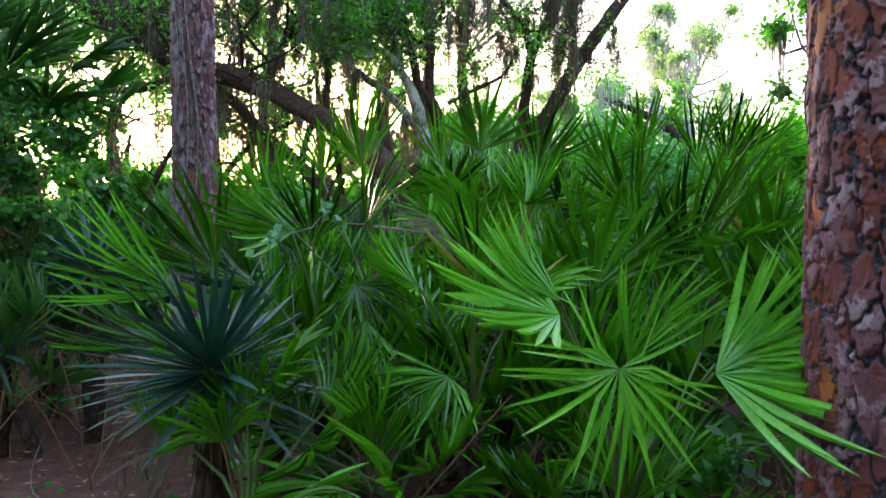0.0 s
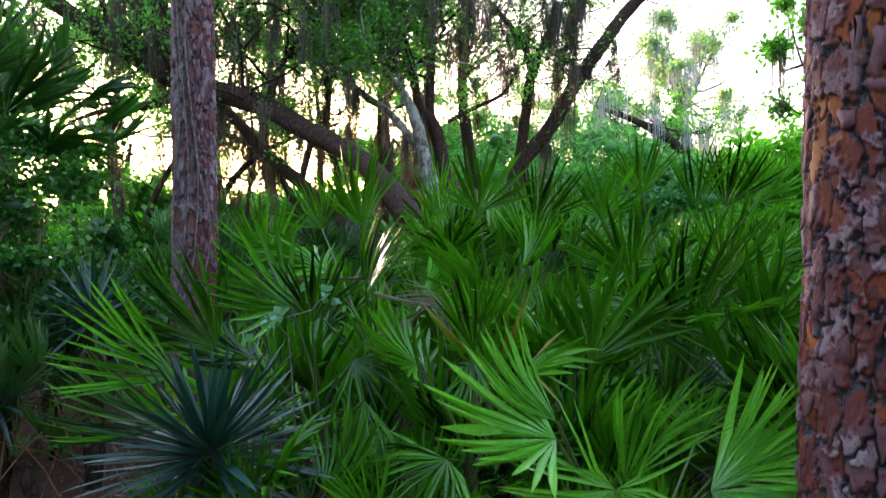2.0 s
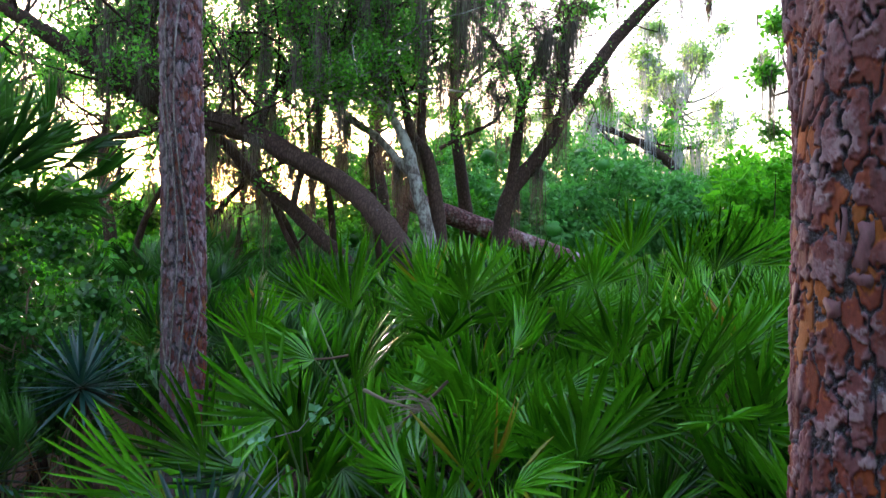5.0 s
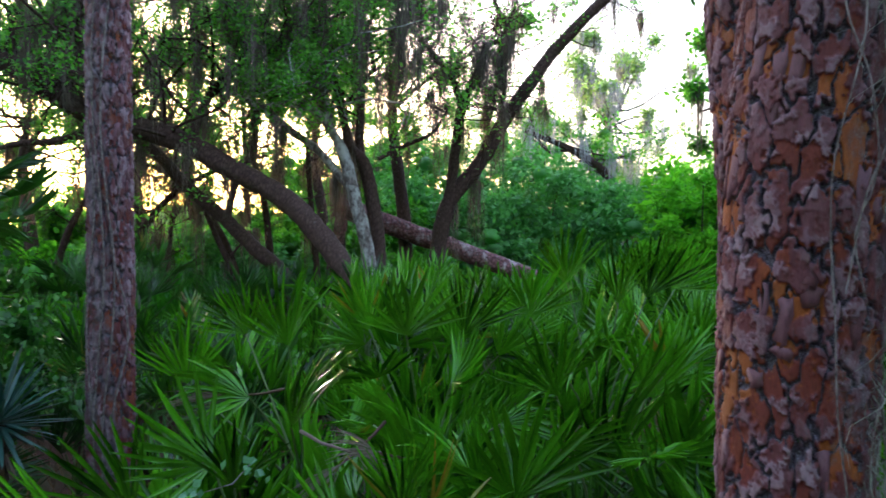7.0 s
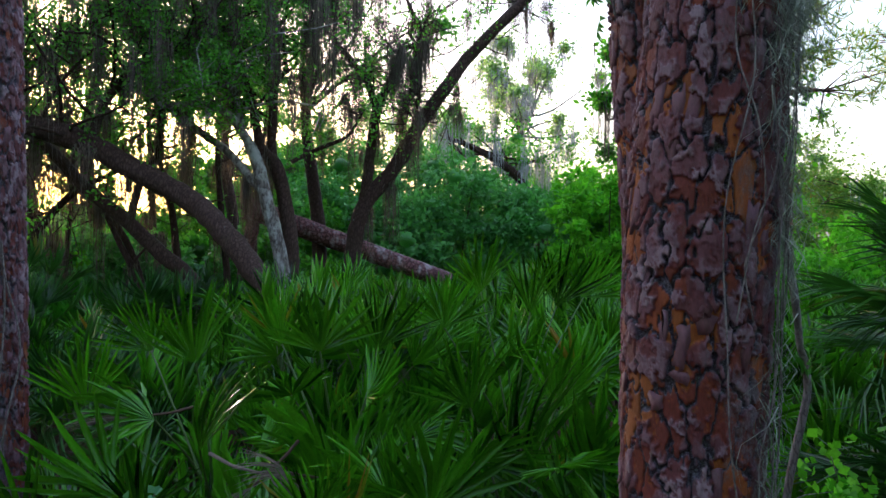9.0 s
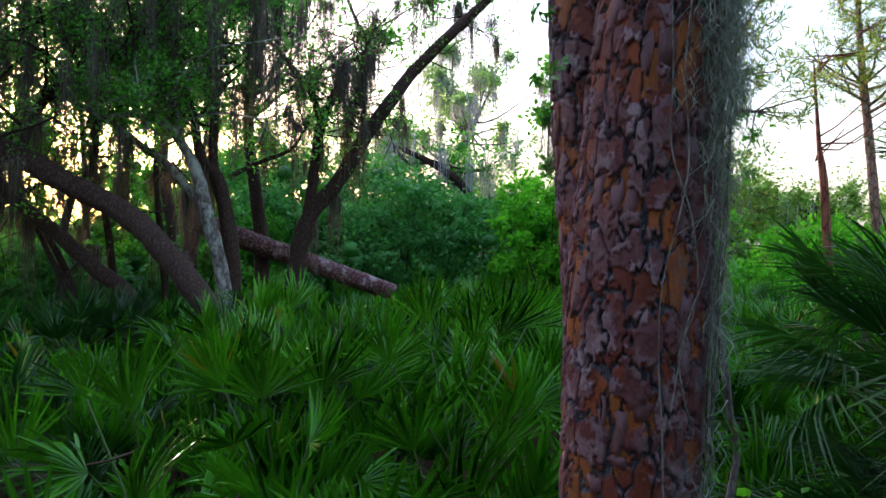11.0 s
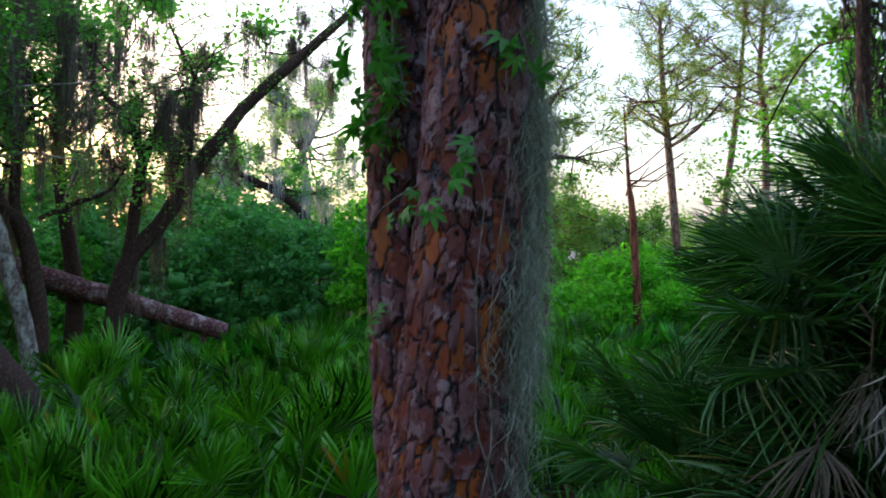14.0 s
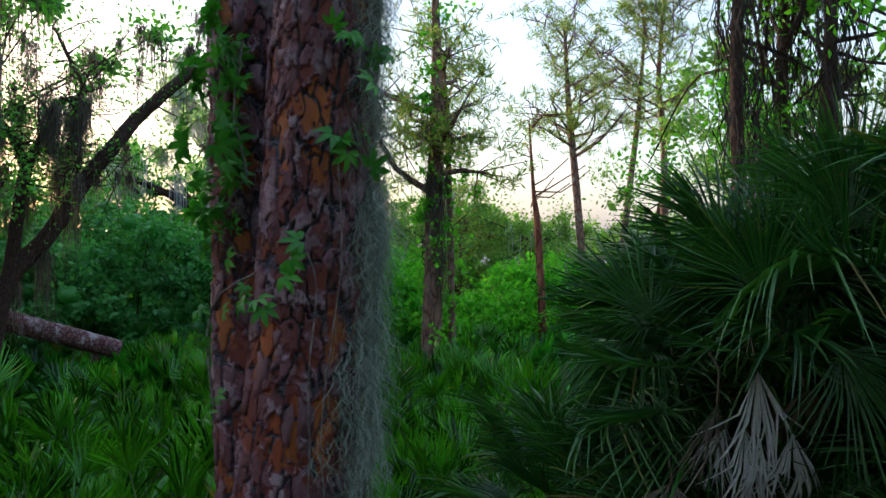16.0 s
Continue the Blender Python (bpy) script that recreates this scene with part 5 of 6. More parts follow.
far_pine("tall pine with yellow-green crown lit by the evening sun", [(21.2, 18.3, 0, 0.26), (21.0, 18.5, 3.4, 0.22), (20.8, 18.7, 7.0, 0.2), (20.65, 18.85, 9.5, 0.17), (20.55, 18.95, 12.6, 0.06)], 26, 7.2, 71, 3.0)
far_pine("slender pine with a sparse crown", [(23.2, 18.9, 0, 0.22), (23.69, 18.4, 6.0, 0.18), (23.96, 18.06, 9.5, 0.15), (24.15, 17.8, 13.5, 0.05)], 22, 9.0, 72, 2.8)
far_pine("tall pine with spreading crooked limbs", [(25.3, 17.9, 0, 0.26), (25.36, 17.85, 8.2, 0.2), (25.24, 18.0, 10.9, 0.16), (25.4, 17.8, 14.5, 0.05)], 26, 8.4, 73, 3.2)
far_pine("pine hung with moss and vines on its trunk", [(8.95, 11.9, 0, 0.36), (8.99, 11.86, 2.3, 0.31), (9.04, 11.82, 5.0, 0.26), (9.1, 11.8, 7.0, 0.2), (9.03, 11.83, 10.5, 0.06)], 13, 4.8, 74, 1.6)
far_pine("grey slim pine beside the mossy pine", [(9.65, 12.0, 0, 0.13), (9.6, 12.03, 4.4, 0.1), (9.5, 12.1, 8.0, 0.05)], 8, 5.2, 75, 1.2)
far_pine("dead red-brown pine snag with bare limbs", [(14.32, 13.9, 0, 0.2), (14.29, 13.92, 1.65, 0.17), (14.2, 14.0, 4.4, 0.14), (14.13, 14.07, 5.2, 0.09), (14.04, 14.16, 7.4, 0.03)], 9, 5.0, 76, 1.8, bark=M_SNAG, bare=True)
far_pine("far pale pine above the shrubs", [(20.5, 25.5, 0, 0.2), (20.4, 25.6, 7.0, 0.05)], 16, 3.5, 77, 1.8)

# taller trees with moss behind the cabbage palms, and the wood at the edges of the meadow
# The oaks from (-6.6, 1.8) to (-1.5, -5.0) are unseen, added for shade.
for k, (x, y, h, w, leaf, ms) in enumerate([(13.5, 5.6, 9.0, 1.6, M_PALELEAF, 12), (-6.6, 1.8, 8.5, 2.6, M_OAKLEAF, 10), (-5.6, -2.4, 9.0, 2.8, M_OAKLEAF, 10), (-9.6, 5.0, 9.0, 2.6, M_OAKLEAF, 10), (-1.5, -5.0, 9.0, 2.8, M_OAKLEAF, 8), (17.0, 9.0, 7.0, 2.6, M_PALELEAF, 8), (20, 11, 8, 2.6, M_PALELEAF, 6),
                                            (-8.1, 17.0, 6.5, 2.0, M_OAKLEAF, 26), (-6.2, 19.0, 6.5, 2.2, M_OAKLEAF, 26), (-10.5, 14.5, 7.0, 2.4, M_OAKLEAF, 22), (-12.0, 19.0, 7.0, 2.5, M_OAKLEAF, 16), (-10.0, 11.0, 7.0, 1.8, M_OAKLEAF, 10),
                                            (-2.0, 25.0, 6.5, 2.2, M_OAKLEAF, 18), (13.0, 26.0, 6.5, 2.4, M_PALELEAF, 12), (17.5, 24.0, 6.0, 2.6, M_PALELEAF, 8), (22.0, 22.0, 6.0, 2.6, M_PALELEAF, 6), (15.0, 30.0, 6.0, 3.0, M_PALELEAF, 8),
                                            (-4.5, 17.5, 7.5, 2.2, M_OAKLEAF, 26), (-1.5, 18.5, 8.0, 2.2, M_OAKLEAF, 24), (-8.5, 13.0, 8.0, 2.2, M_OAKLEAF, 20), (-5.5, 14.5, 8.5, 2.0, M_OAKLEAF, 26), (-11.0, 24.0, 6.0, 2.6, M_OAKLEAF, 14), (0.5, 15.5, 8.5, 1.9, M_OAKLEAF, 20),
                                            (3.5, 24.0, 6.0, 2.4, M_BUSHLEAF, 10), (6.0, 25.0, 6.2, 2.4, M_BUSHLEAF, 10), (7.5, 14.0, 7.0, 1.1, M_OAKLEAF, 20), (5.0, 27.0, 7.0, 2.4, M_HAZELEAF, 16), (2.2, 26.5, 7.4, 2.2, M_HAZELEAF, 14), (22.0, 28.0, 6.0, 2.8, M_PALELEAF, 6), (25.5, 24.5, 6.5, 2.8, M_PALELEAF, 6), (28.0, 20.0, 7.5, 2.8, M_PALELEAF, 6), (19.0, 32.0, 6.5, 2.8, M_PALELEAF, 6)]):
    lift = 0.72 if -9 < x < 1 and 10 < y < 20 else 0.55
    c = [(x + r0.normal() * w * 0.75, y + r0.normal() * w * 0.6, h * r0.uniform(lift, 1.1)) for i in range(11)]
    leafy("oak_tree", "leafy oak at the edge of the wood with hanging moss", "tree", x, y,
          [(x, y, 0, 0.2), (x + 0.1, y, h * 0.3, 0.16), (x - 0.2, y + 0.1, h * 0.6, 0.12), (x, y, h * 0.85, 0.06)], c, [w * r0.uniform(0.2, 0.38) for i in range(11)], 5500 if lift > 0.6 else 7000, 0.15, leaf, M_OAK, 90 + k, "trees round the clearing", ms, 0.7, 1.2, 0.0, M_MOSS if x < 8 else None)


# tall trunks wrapped in dark moss behind the cabbage palms
for k, (x, y) in enumerate(((8.04, 4.2), (8.98, 4.14), (8.66, 3.41))):
    rt = np.random.default_rng(640 + k)
    rows = [(x + 0.1, y, -0.1, 0.12), (x, y, 3.0, 0.09), (x - 0.06, y + 0.03, 5.5, 0.075), (x + 0.08, y, 8.0, 0.06), (x, y, 10.0, 0.05)]
    c = [(x + 0.6 + rt.normal() * 1.3, y + rt.normal() * 1.2, rt.uniform(4.9, 9.5)) for i in range(16)]
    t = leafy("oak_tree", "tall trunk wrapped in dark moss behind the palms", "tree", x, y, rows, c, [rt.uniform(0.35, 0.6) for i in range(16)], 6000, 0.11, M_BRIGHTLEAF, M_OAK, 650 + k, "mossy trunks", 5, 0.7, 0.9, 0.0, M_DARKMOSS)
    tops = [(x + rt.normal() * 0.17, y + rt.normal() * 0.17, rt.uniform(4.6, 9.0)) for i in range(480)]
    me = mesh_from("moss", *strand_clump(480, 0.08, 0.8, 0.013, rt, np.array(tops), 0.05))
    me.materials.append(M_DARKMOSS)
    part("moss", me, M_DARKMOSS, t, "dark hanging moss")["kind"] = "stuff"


def far_wood():
    """The wood that closes the place all round, beyond the meadow: leaf masses with an uneven top."""
    r = np.random.default_rng(88)
    C, R = [], []
    for i in range(640):
        a = r.uniform(0, 2 * math.pi)
        d = r.uniform(44, 66)
        x, y = d * math.sin(a), d * math.cos(a)
        h = 4.2 + 2.6 * math.exp(-((a - 0.75) / 0.4) ** 2) + 1.6 * noise.noise(Vector((a * 5, 0.2, 0))) + r.uniform(-1, 1)
        C.append((x, y, r.uniform(0.2, 0.9) * h)), R.append(r.uniform(1.2, 2.2))
    P, d = lobes(C, R, 60000, r, 0.8, 0.85)
    me = mesh_from("far_wood", *joined([leaves(P, 0.75, r, 0.6, 0.1, d * 0.8)] + [inner_mass(c, q * 0.72, 0.8) for c, q in zip(C, R)]))
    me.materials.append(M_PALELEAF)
    tagged(new("far_wood", me), "pale green wood on the far side of the meadow", "trees", kind="stuff")


far_wood()


def wood_behind():
    """Tall dark wood away from the oaks: unseen, added to close off sky light."""
    r = np.random.default_rng(93)
    C, R = [], []
    for i in range(150):
        a = radians(r.uniform(112, 255))
        d = r.uniform(8, 15)
        C.append((d * math.sin(a), d * math.cos(a), r.uniform(0.5, 11.5)))
        R.append(r.uniform(1.0, 1.9))
    P, d = lobes(C, R, 52000, r, 0.85, 0.7)
    me = mesh_from("wood_behind", *joined([leaves(P, 0.30, r, 0.55, 0.1, d * 0.8)] + [inner_mass(c, q * 0.5, 0.85) for c, q in zip(C, R)]))
    me.materials.append(M_BUSHLEAF)
    tagged(new("wood_behind", me), "unseen dark green wood added to block sky light behind the clearing", "trees", kind="stuff")


wood_behind()


def meadow():
    """Bright grass and low herbs between the thicket and the far wood."""
    r = np.random.default_rng(89)
    n = 26000
    a, d = r.uniform(-1.0, 1.15, n), 9 + 38 * r.uniform(0, 1, n) ** 1.3
    P = np.stack([d * np.sin(a), d * np.cos(a), np.zeros(n)], axis=1)
    P[:, 2] = 0.15
    D = np.zeros((n, 3))
    D[:, 2] = 2.2
    me = mesh_from("meadow_grass", *leaves(P, 0.55, r, 0.12, 0, D))
    me.materials.append(M_GRASS)
    tagged(new("meadow_grass", me), "bright green meadow grass and herbs beyond the thicket", "grass", kind="stuff")


meadow()


# ---- growth on the thick pine ----
def along(rows, z):
    S = np.array(rows)
    return [float(np.interp(z, S[:, 2], S[:, k])) for k in (0, 1, 3)]


def creeper_leaf(k):
    """Five pointed leaflets that spread from one stalk."""
    V, F = [], []
    for i, a in enumerate((-1.5, -0.75, 0.0, 0.75, 1.5)):
        L, w = (0.75, 1.0, 1.1, 1.0, 0.75)[i], 0.2
        d, q = np.array([math.sin(a), math.cos(a), 0]), np.array([math.cos(a), -math.sin(a), 0])
        o = len(V)
        V += [d * 0.05, d * 0.3 * L + q * w * 0.7 + np.array([0, 0, 0.06]), d * 0.65 * L + q * w * 0.8 + np.array([0, 0, 0.03]), d * L + np.array([0, 0, -0.12 - 0.1 * k]), d * 0.65 * L - q * w * 0.8 + np.array([0, 0, 0.03]), d * 0.3 * L - q * w * 0.7 + np.array([0, 0, 0.06]), d * 0.5 * L]
        F += [(o, o + 1, o + 6), (o + 1, o + 2, o + 6), (o + 2, o + 3, o + 6), (o + 3, o + 4, o + 6), (o + 4, o + 5, o + 6), (o + 5, o, o + 6)]
    me = mesh_from("creeper_leaf", V, F)
    me.materials.append(M_VINE)
    return me


CREEPER = [creeper_leaf(k) for k in range(3)]


def creeper(spots, per, size, seed, label):
    r = np.random.default_rng(seed)
    t = thing("creeper", (1.0, 1.75, ground_z(1.0, 1.75)), label, "vine")
    S = sorted((p for p in spots if p[2] > 2.5), key=lambda p: p[2])
    part("vine_stem", tube([(p[0] + 0.012 * (1 if p[0] > 1.17 else 0.4), p[1] + 0.02, p[2], 0.004) for p in S[::3]], 5, 0.08, cap=False), M_STEM, t)
    for p in spots:
        out = Vector((p[0] - 1.2, p[1] - 1.72, 0)).normalized()
        side = Vector((-out.y, out.x, 0))
        for j in range(per):
            a = Vector((r.normal() * 0.5, r.normal() * 0.5, r.normal() * 0.6 - 0.35)) + side * r.normal() * 0.7
            o = Vector(p) + side * r.normal() * 0.03 + Vector((0, 0, r.normal() * 0.035)) + out * r.uniform(0.015, 0.07)
            ob = part("creeper_leaf", CREEPER[j % 3], None, t)
            ob.matrix_basis = frond_pose(o, a, out + Vector((0, 0, 0.5)) + Vector(r.normal(size=3) * 0.3), size * r.uniform(0.7, 1.25))


creeper([(1.03, 1.87, 4.16), (1.08, 1.84, 4.07), (1.09, 1.83, 3.92), (1.05, 1.84, 3.81), (1.06, 1.80, 3.72), (1.08, 1.80, 3.63), (1.0, 1.86, 3.59), (0.99, 1.87, 3.49), (1.04, 1.81, 3.50), (0.97, 1.93, 3.75), (0.98, 1.92, 3.95)], 7, 0.068, 501, "green creeper with five-part leaves climbing the pine")
creeper([(1.01, 1.83, 3.46), (1.07, 1.79, 3.44), (1.10, 1.49, 3.37), (1.06, 1.54, 3.27), (1.04, 1.69, 3.22), (0.99, 1.86, 3.21), (0.99, 1.86, 3.10), (1.02, 1.78, 2.92), (0.99, 1.84, 2.84)], 3, 0.05, 502, "thin creeper with scattered green leaves on pine bark")
creeper([(1.21, 1.43, 4.0), (1.28, 1.43, 3.93), (1.33, 1.46, 3.98), (1.19, 1.44, 3.69), (1.24, 1.44, 3.70), (1.40, 1.62, 1.85)], 3, 0.056, 503, "green creeper spray on the face of the pine")


def bark_vines():
    """Grey woody vines that cling to the pine and one that hangs free beside it."""
    r = np.random.default_rng(510)
    for i in range(9):
        a, z = radians(r.uniform(128, 190)), r.uniform(0.9, 2.2)
        rows = []
        n = int(r.integers(7, 12))
        dz = r.uniform(0.16, 0.26)
        for j in range(n):
            cx, cy, R = along(PINE_MAIN, z)
            q = R + 0.026 + 0.012 * r.random()
            rows.append((cx + math.sin(a) * q, cy + math.cos(a) * q, z, r.uniform(0.0009, 0.0024)))
            z += dz * r.uniform(0.6, 1.2)
            a += r.normal() * 0.16
        me = mesh_from("woody_vine", *tube(rows, 6, 0.04, 0.2, 30, cap=False), smooth=True)
        me.materials.append(M_STEM)
        tagged(new("woody_vine", me), "thin grey woody vine clinging to pine bark", "vine", "vines on the pine")
    hang = [(1.36, 1.60, 3.3, 0.006), (1.41, 1.67, 2.37, 0.010), (1.48, 1.74, 2.18, 0.011), (1.53, 1.76, 2.01, 0.011), (1.61, 1.83, 1.83, 0.011), (1.66, 1.86, 1.70, 0.012), (1.60, 1.9, 1.2, 0.013), (1.7, 1.95, 0.4, 0.014), (1.72, 1.95, ground_z(1.72, 1.95) - 0.05, 0.016)]
    me = mesh_from("woody_vine", *tube(hang, 8, 0.05, 0.15, 20, cap=False), smooth=True)
    me.materials.append(M_STEM)
    tagged(new("woody_vine", me), "grey woody vine hanging free beside the pine", "vine", "vines on the pine")
    for k, (a0, z0, z1) in enumerate(((0.2, 0.1, 3.4), (2.9, 0.5, 4.2), (3.3, 0.9, 5.0), (3.7, 0.3, 3.0), (2.5, 0.2, 2.2))):
        rows = []
        for j in range(9):
            z = z0 + (z1 - z0) * j / 8
            cx, cy, R = along(PINE_LEFT, z)
            a = a0 + 0.25 * math.sin(j * 1.3 + k)
            q = R + 0.014 + (0.05 * math.sin(math.pi * j / 8) if k == 4 else 0)
            rows.append((cx + math.sin(a) * q, cy + math.cos(a) * q, z, 0.006))
        me = mesh_from("woody_vine", *tube(rows, 6, 0.06, 0.2, 20, cap=False), smooth=True)
        me.materials.append(M_STEM)
        tagged(new("woody_vine", me), "grey vine running up the slim pine trunk", "vine", "vines on the pine")


bark_vines()


def pine_moss():
    """Fine grey moss that hangs down one side of the thick pine."""
    r = np.random.default_rng(520)
    for zt, n, sp in ((4.4, 16, 15), (4.05, 26, 14), (3.7, 40, 13), (3.35, 56, 15), (3.0, 56, 16), (2.7, 18, 12), (2.4, 8, 9), (2.05, 6, 9), (1.7, 5, 8)):
        tops = []
        for i in range(n):
            z = zt + r.uniform(-0.2, 0.2)
            cx, cy, R = along(PINE_MAIN, z)
            a = radians(141 + 9 * math.sin(z * 5.0) + r.normal() * sp)
            q = R + abs(r.normal()) * 0.02
            tops += [(cx + math.sin(a) * q + r.normal() * 0.012, cy + math.cos(a) * q + r.normal() * 0.012, z + r.normal() * 0.03) for k in range(22)]
        me = mesh_from("spanish_moss", *strand_clump(len(tops), 0.12, 0.15, 0.0016, r, np.array(tops), 0.022))
        me.materials.append(M_PINEMOSS)
        tagged(new("spanish_moss", me), "fine grey-green moss hanging down the pine trunk", "moss", kind="stuff")


M_PINEMOSS = leaf_mat("moss_on_pine", (0.18, 0.20, 0.17), (0.46, 0.49, 0.44), None, 0.25, 0.9, "island", 25, 0.05, (0.9, 1.0, 0.8))
pine_moss()


# ---- low growth, dead fronds, litter ----
def heart_patch(label, centres, radii, count, size, material, seed, name="vine", core=0.0):
    r = np.random.default_rng(seed)
    x, y = centres[0][:2]
    t = thing(name, (x, y, ground_z(x, y)), label, "vine")
    P, d = lobes(centres, radii, count, r, 0.8, 0.4)
    d = d + np.array([0, -0.3, -0.3])
    me = mesh_from("foliage", *joined([leaves(P, size, r, 0.95, 0.2, d)] + ([inner_mass(c, q * core, 0.8) for c, q in zip(centres, radii)] if core else [])))
    me.materials.append(material)
    part("foliage", me, material, t)["kind"] = "stuff"
    S = [(x, y, ground_z(x, y) - 0.02, 0.005)] + [(*c, 0.002) for c in sorted(centres, key=lambda c: c[2])]
    part("vine_stem", tube(S, 5, 0.1, cap=False), M_STEM, t)


heart_patch("green vine with heart-shaped leaves over a palm stem", [(-3.1, 5.0, 1.7), (-2.95, 4.9, 1.35), (-2.8, 4.9, 1.05), (-3.15, 4.9, 0.9), (-3.4, 5.0, 1.4), (-3.3, 4.9, 1.9), (-3.6, 5.0, 0.9), (-2.7, 4.9, 0.6), (-3.2, 4.7, 0.45), (-2.75, 5.1, 1.9), (-2.5, 5.2, 1.5), (-3.0, 5.3, 2.2), (-2.45, 5.3, 1.1), (-3.3, 5.2, 2.3)], [0.32, 0.3, 0.27, 0.3, 0.36, 0.3, 0.32, 0.24, 0.27, 0.28, 0.26, 0.3, 0.26, 0.3], 15000, 0.052, M_HEART, 531, core=0.35)
heart_patch("low vine with heart-shaped leaves at the foot of the pine", [(0.85, 1.95, 0.1), (1.0, 1.9, 0.3), (0.75, 2.1, 0.25), (0.95, 2.25, 0.4), (0.65, 1.9, 0.05), (1.15, 2.1, 0.55)], [0.2, 0.16, 0.18, 0.2, 0.16, 0.16], 420, 0.06, M_HEART, 532)
heart_patch("pale vine with heart-shaped leaves climbing a palmetto", [(-0.48, 2.62, 1.18), (-0.56, 2.6, 1.08), (-0.42, 2.62, 1.25), (-0.62, 2.62, 1.14)], [0.07, 0.07, 0.05, 0.05], 110, 0.036, M_PALEHEART, 533)
heart_patch("leafy low shrub beside the hanging vine", [(1.85, 1.98, 1.45), (1.95, 2.05, 1.3), (1.75, 2.1, 1.25), (2.05, 2.0, 1.0), (1.85, 2.1, 0.8)], [0.12, 0.14, 0.12, 0.18, 0.18], 760, 0.04, M_BRIGHTLEAF, 534, "shrub")
heart_patch("low seedlings with green leaves on the bare soil", [(-1.35, 2.75, -0.14), (-1.7, 3.0, -0.14), (-1.25, 3.1, -0.12), (-2.0, 3.4, -0.12), (-2.5, 4.5, 0.1)], [0.1, 0.12, 0.1, 0.12, 0.25], 150, 0.05, M_HEART, 535, "seedlings")

for k, (hub, axis, face, R, lab) in enumerate([
        ((-2.85, 4.85, 1.38), (0.05, 0, -1), (0, -1, 0.2), 0.36, "grey dead palm frond hanging in the shade"), ((-3.12, 4.8, 1.32), (-0.1, 0, -1), (0, -1, 0.1), 0.34, "grey dead palm frond hanging in the shade"),
        ((-2.58, 4.75, 0.28), (-0.1, -0.1, -1), (0, -1, 0.1), 0.3, "pale dead frond near the soil"), ((3.62, 1.55, 2.80), (0.0, -0.05, -1), (-0.7, -0.7, 0.2), 0.52, "whitish dead palm frond hanging below green fans"),
        ((3.75, 1.38, 2.72), (0.1, -0.05, -1), (-0.7, -0.7, 0.2), 0.48, "brown dead palm frond hanging below green fans"), ((3.5, 1.7, 2.62), (-0.2, 0.1, -0.9), (-0.6, -0.8, 0.2), 0.5, "brown dead palm frond hanging below green fans"),
        ((0.05, 3.05, 1.17), (-0.6, -0.4, 0.3), (0.2, -0.6, 0.8), 0.24, "curled whitish dead palmetto leaf"), ((-0.03, 3.02, 1.17), (0.7, -0.3, -0.1), (0.3, -0.5, 0.8), 0.2, "curled whitish dead palmetto leaf"),
        ((-0.1, 3.05, 1.12), (-0.8, -0.3, -0.6), (0.0, -0.6, 0.8), 0.28, "brown dead palmetto leaf"), ((-1.0, 2.7, 0.35), (-0.6, -0.2, -0.7), (-0.2, -1, 0.3), 0.42, "dry brown palmetto leaves drooping to the soil"),
        ((-1.15, 2.85, 0.4), (-0.8, -0.1, -0.6), (-0.2, -1, 0.3), 0.42, "dry brown palmetto leaves drooping to the soil"), ((-0.75, 3.9, 1.25), (-0.8, -0.3, 0.0), (0, -0.6, 0.8), 0.36, "dry brown palmetto leaf in the thicket"),
        ((3.2, 2.35, 1.5), (-0.5, -0.5, -0.6), (-0.5, -0.7, 0.6), 0.45, "yellow-brown dying palm frond"), ((3.4, 1.9, 2.2), (-0.6, -0.4, -0.6), (-0.5, -0.6, 0.7), 0.5, "yellow-brown dying palm frond")]):
    t = thing("dead_frond", hub, lab, "dead leaf", "dead fronds")
    ob = part("dry_blade", (PALE_FANS if "below green fans" in lab and k == 3 else DEAD_FANS)[k % 3], None, t)
    ob.matrix_basis = frond_pose(hub, axis, face, R)
    a = np.array(Vector(axis).normalized())
    h = np.array(hub)
    part("dry_stalk", tube([(*h, 0.006), (*(h - a * 0.18 + np.array([0, 0.03, 0])), 0.008), (*(h - a * 0.3 + np.array([0, 0.14, 0.0])), 0.010)], 5, 0.1, cap=False), M_DEAD, t)


rv = np.random.default_rng(715)
for px, py, lo, hi, n in ((8.99, 11.84, 1.0, 9.5, 34), (9.6, 12.03, 1.5, 5.5, 10)):
    heart_patch("bright green vine climbing the trunk of a mossy pine", [(px + rv.normal() * 0.22, py + rv.normal() * 0.22, lo + (hi - lo) * (k + 0.5) / n) for k in range(n)], [rv.uniform(0.16, 0.42) for k in range(n)], n * 75, 0.10, M_BRIGHTLEAF, 716)


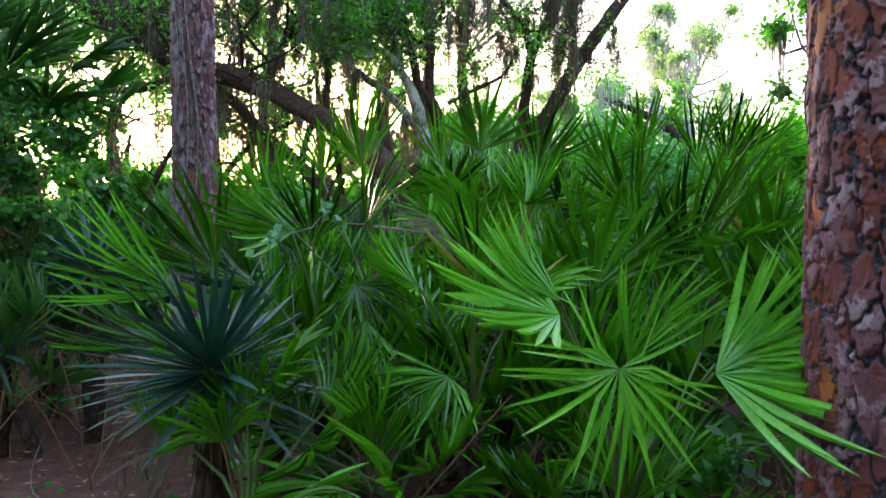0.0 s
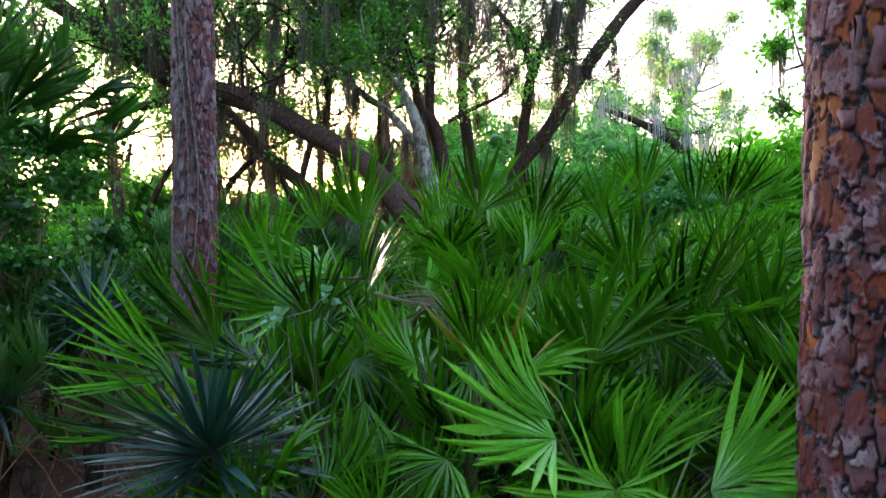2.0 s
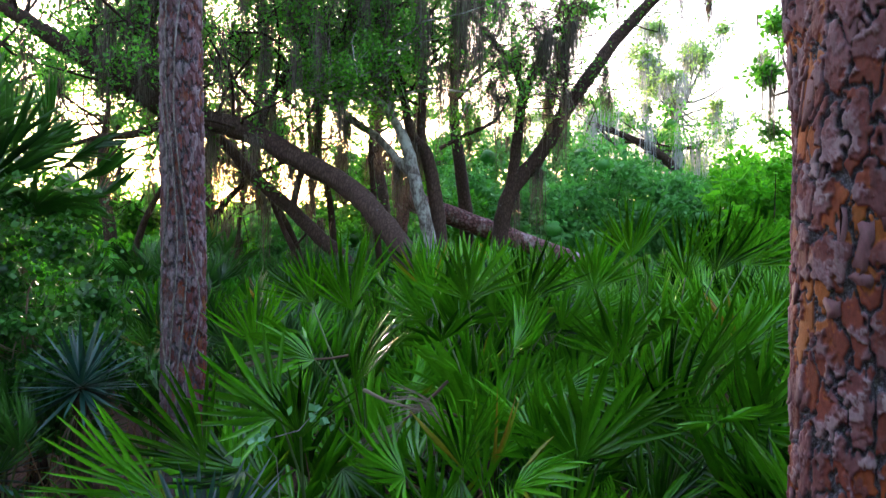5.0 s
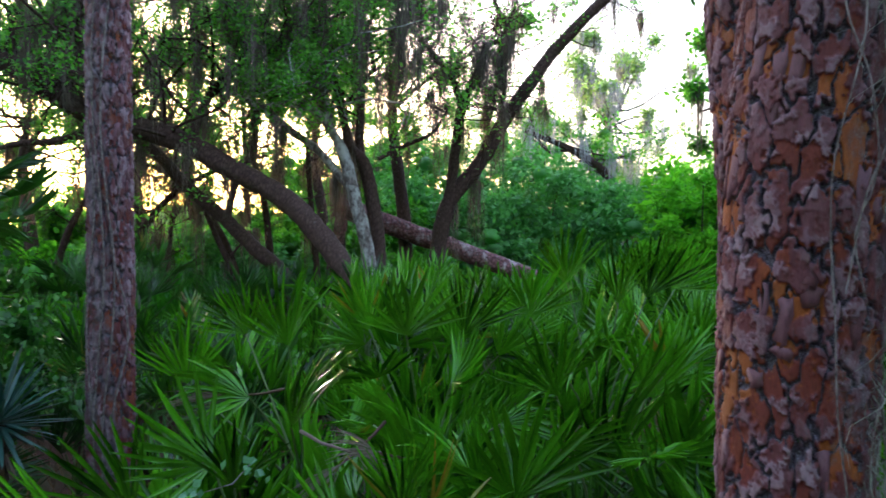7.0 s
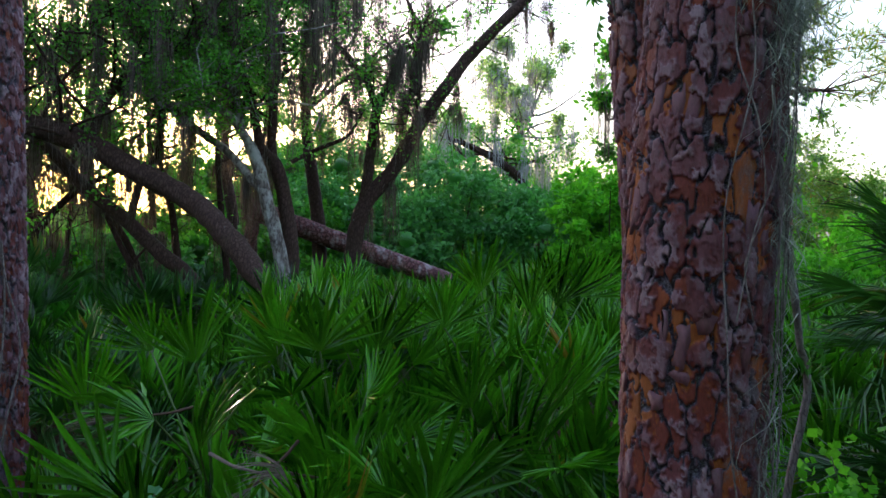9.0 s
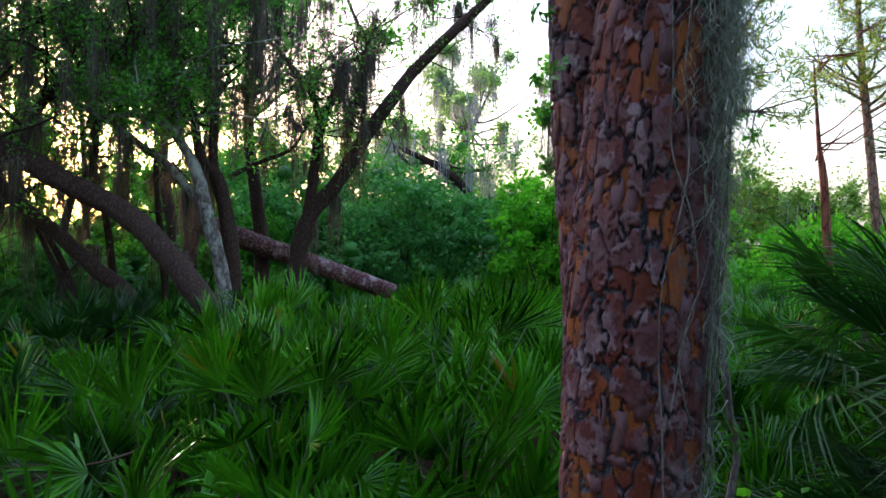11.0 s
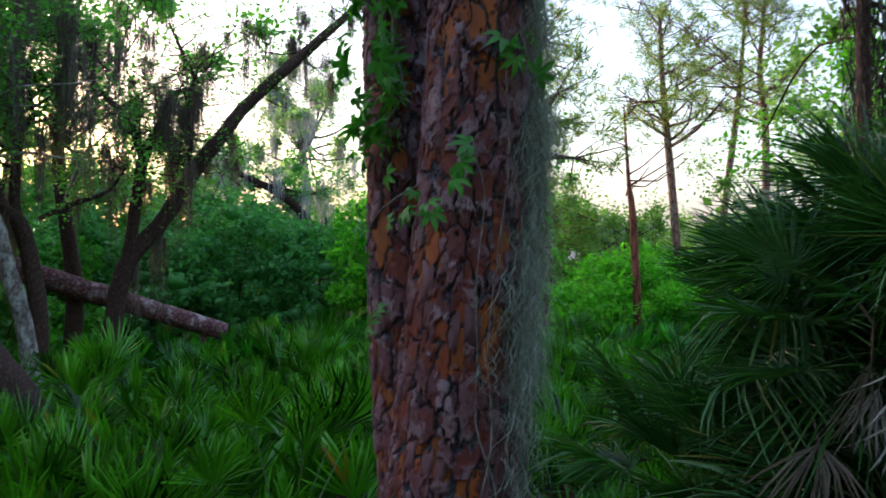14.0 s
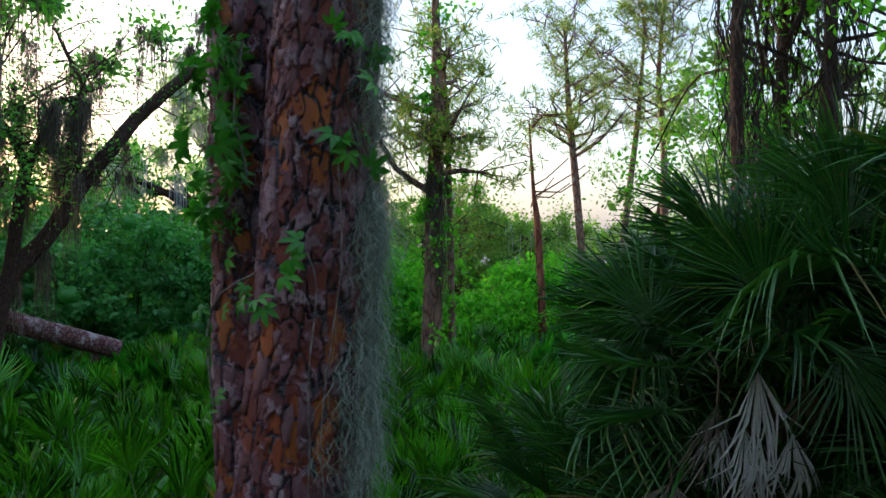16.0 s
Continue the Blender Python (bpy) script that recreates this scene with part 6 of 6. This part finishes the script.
def litter():
    r = np.random.default_rng(540)
    n = 5200
    x, y = r.uniform(-4.5, 3.0, n), r.uniform(1.2, 6.5, n)
    P = np.array([(a, b, ground_z(a, b) + 0.02 + 0.02 * c) for a, b, c in zip(x, y, r.random(n))])
    V, F = leaves(P, 0.06, r, 0.4)
    V = V.reshape(-1, 4, 3)
    V[:, :, 2] = P[:, None, 2] + (V[:, :, 2] - P[:, None, 2]) * 0.25
    me = mesh_from("leaf_litter", V.reshape(-1, 3), F)
    me.materials.append(M_LITTER)
    tagged(new("leaf_litter", me), "brown fallen leaves scattered over the soil", "leaf litter", kind="stuff")
    sticks = []
    for i in range(420):
        a, b = r.uniform(-3.5, 4.0), r.uniform(2.2, 7.5)
        if a > 2.5 and b < 3.5 or (a < -1.2 and b < 3.6):
            continue
        z = ground_z(a, b)
        d = r.normal(size=2) * 0.35
        h = r.uniform(0.3, 1.0)
        sticks.append(tube([(a, b, z, 0.006), (a + d[0] * 0.5, b + d[1] * 0.5, z + h * 0.6, 0.005), (a + d[0], b + d[1], z + h, 0.003)], 4, 0.3, cap=False))
    me = mesh_from("dry_stalks", *joined(sticks), smooth=True)
    me.materials.append(M_DRYSTALK)
    tagged(new("dry_stalks", me), "dry red-brown stalks standing among the palmettos", "dry stalks", kind="stuff")


M_DRYSTALK = leaf_mat("dry_stalk", (0.09, 0.045, 0.025), (0.27, 0.15, 0.07), None, 0.05, 0.6, "island", 20, 0.3)
litter()

# ---- saplings and a dead forked stem under the oaks ----
for rows in ([(-2.0, 14.0, 0, 0.09), (-2.08, 14.0, 1.7, 0.08), (-2.21, 14, 2.94, 0.07), (-2.45, 14, 4.2, 0.05), (-2.2, 14, 6.0, 0.02)], [(-4.4, 15.0, 0, 0.06), (-4.33, 15, 2.3, 0.05), (-4.2, 15, 3.6, 0.04), (-4.4, 15, 5.4, 0.02)],
             [(-2.2, 13.0, 0, 0.08), (-2.54, 13, 1.53, 0.065), (-2.9, 13, 2.3, 0.05), (-3.4, 13.1, 3.4, 0.03)], [(-1.2, 15.0, 0, 0.09), (-1.29, 15, 1.8, 0.08), (-1.5, 15, 4.3, 0.05), (-1.3, 15, 6.0, 0.02)],
             [(-5.6, 16.5, 0, 0.08), (-5.7, 16.5, 2.5, 0.07), (-5.4, 16.5, 5.0, 0.03)], [(-0.7, 16.5, 0, 0.07), (-0.8, 16.5, 3.0, 0.05), (-0.5, 16.5, 6.0, 0.03)], [(-3.3, 17.5, 0, 0.1), (-3.2, 17.5, 3.0, 0.08), (-3.4, 17.5, 6.5, 0.04)]):
    t = thing("sapling", (rows[0][0], rows[0][1], ground_z(rows[0][0], rows[0][1])), "thin dark stem of a young oak hung with moss", "tree", "saplings")
    part("trunk", tube(rows, 8, 0.25, 0.15, 4.0), M_OAK, t)
    rs = np.random.default_rng(int(abs(rows[0][0]) * 100))
    S = spline(rows, 0.3)
    for k in range(3):
        q = S[int(rs.integers(len(S) // 2, len(S)))]
        e = q[:3] + np.array([rs.normal() * 0.6, rs.normal() * 0.4, rs.uniform(0.1, 0.6)])
        part("branch", tube([(*q[:3], q[3] * 0.5), (*((q[:3] + e) / 2 + rs.normal(size=3) * 0.08), q[3] * 0.35), (*e, 0.008)], 6, 0.2, cap=False), M_OAK, t)
        hang_moss(e, rs.uniform(0.8, 1.3), int(rs.integers(0, 99)))
        hang_moss(q[:3] - np.array([0, 0, 0.03]), rs.uniform(0.7, 1.2), int(rs.integers(0, 99)))
t = thing("dead_tree", (-8.48, 20, ground_z(-8.48, 20)), "bare forked dead stem standing in the meadow", "dead tree")
part("trunk", tube([(-8.5, 20, 0, 0.13), (-8.48, 20, 1.7, 0.12), (-8.43, 20, 2.4, 0.09), (-8.75, 20, 2.9, 0.06), (-8.5, 20, 3.5, 0.02)], 8, 0.2, 0.2, 4), M_OAK, t)
part("branch", tube([(-8.45, 20, 2.2, 0.07), (-8.2, 20, 2.7, 0.05), (-8.15, 20, 3.2, 0.015)], 7, 0.2, 0.2, 4), M_OAK, t)
for p, q in (((8.85, 11.7, 5.2), 2.2), ((9.0, 11.65, 4.7), 1.9), ((9.15, 11.7, 5.3), 1.8), ((8.7, 11.75, 6.4), 1.8), ((9.3, 11.7, 6.6), 1.5), ((9.02, 11.6, 3.6), 1.4)):
    hang_moss(p, q, int(q * 37))
rm = np.random.default_rng(610)
for k in range(9):
    u = rm.uniform(0.35, 0.95)
    S = spline(OAK_ARCH[0] if k % 3 else OAK_LOW[0], 0.1)
    q = S[int(u * (len(S) - 1))]
    hang_moss((q[0] + rm.normal() * 0.25, q[1] + rm.normal() * 0.5, q[2] - 0.05 + abs(rm.normal()) * 0.1), rm.uniform(0.6, 1.1), k)
tops = np.repeat(np.stack([rm.uniform(-6.0, 1.0, 80), rm.uniform(10.6, 12.0, 80), rm.uniform(4.9, 7.6, 80)], axis=1), 60, axis=0) + rm.normal(size=(4800, 3)) * np.array([0.06, 0.06, 0.12])
me = mesh_from("spanish_moss", *strand_clump(4800, 0.1, 1.1, 0.007, rm, tops))
me.materials.append(M_MOSS)
tagged(new("spanish_moss", me), "grey-brown spanish moss hanging through the oak canopy", "moss", kind="stuff")
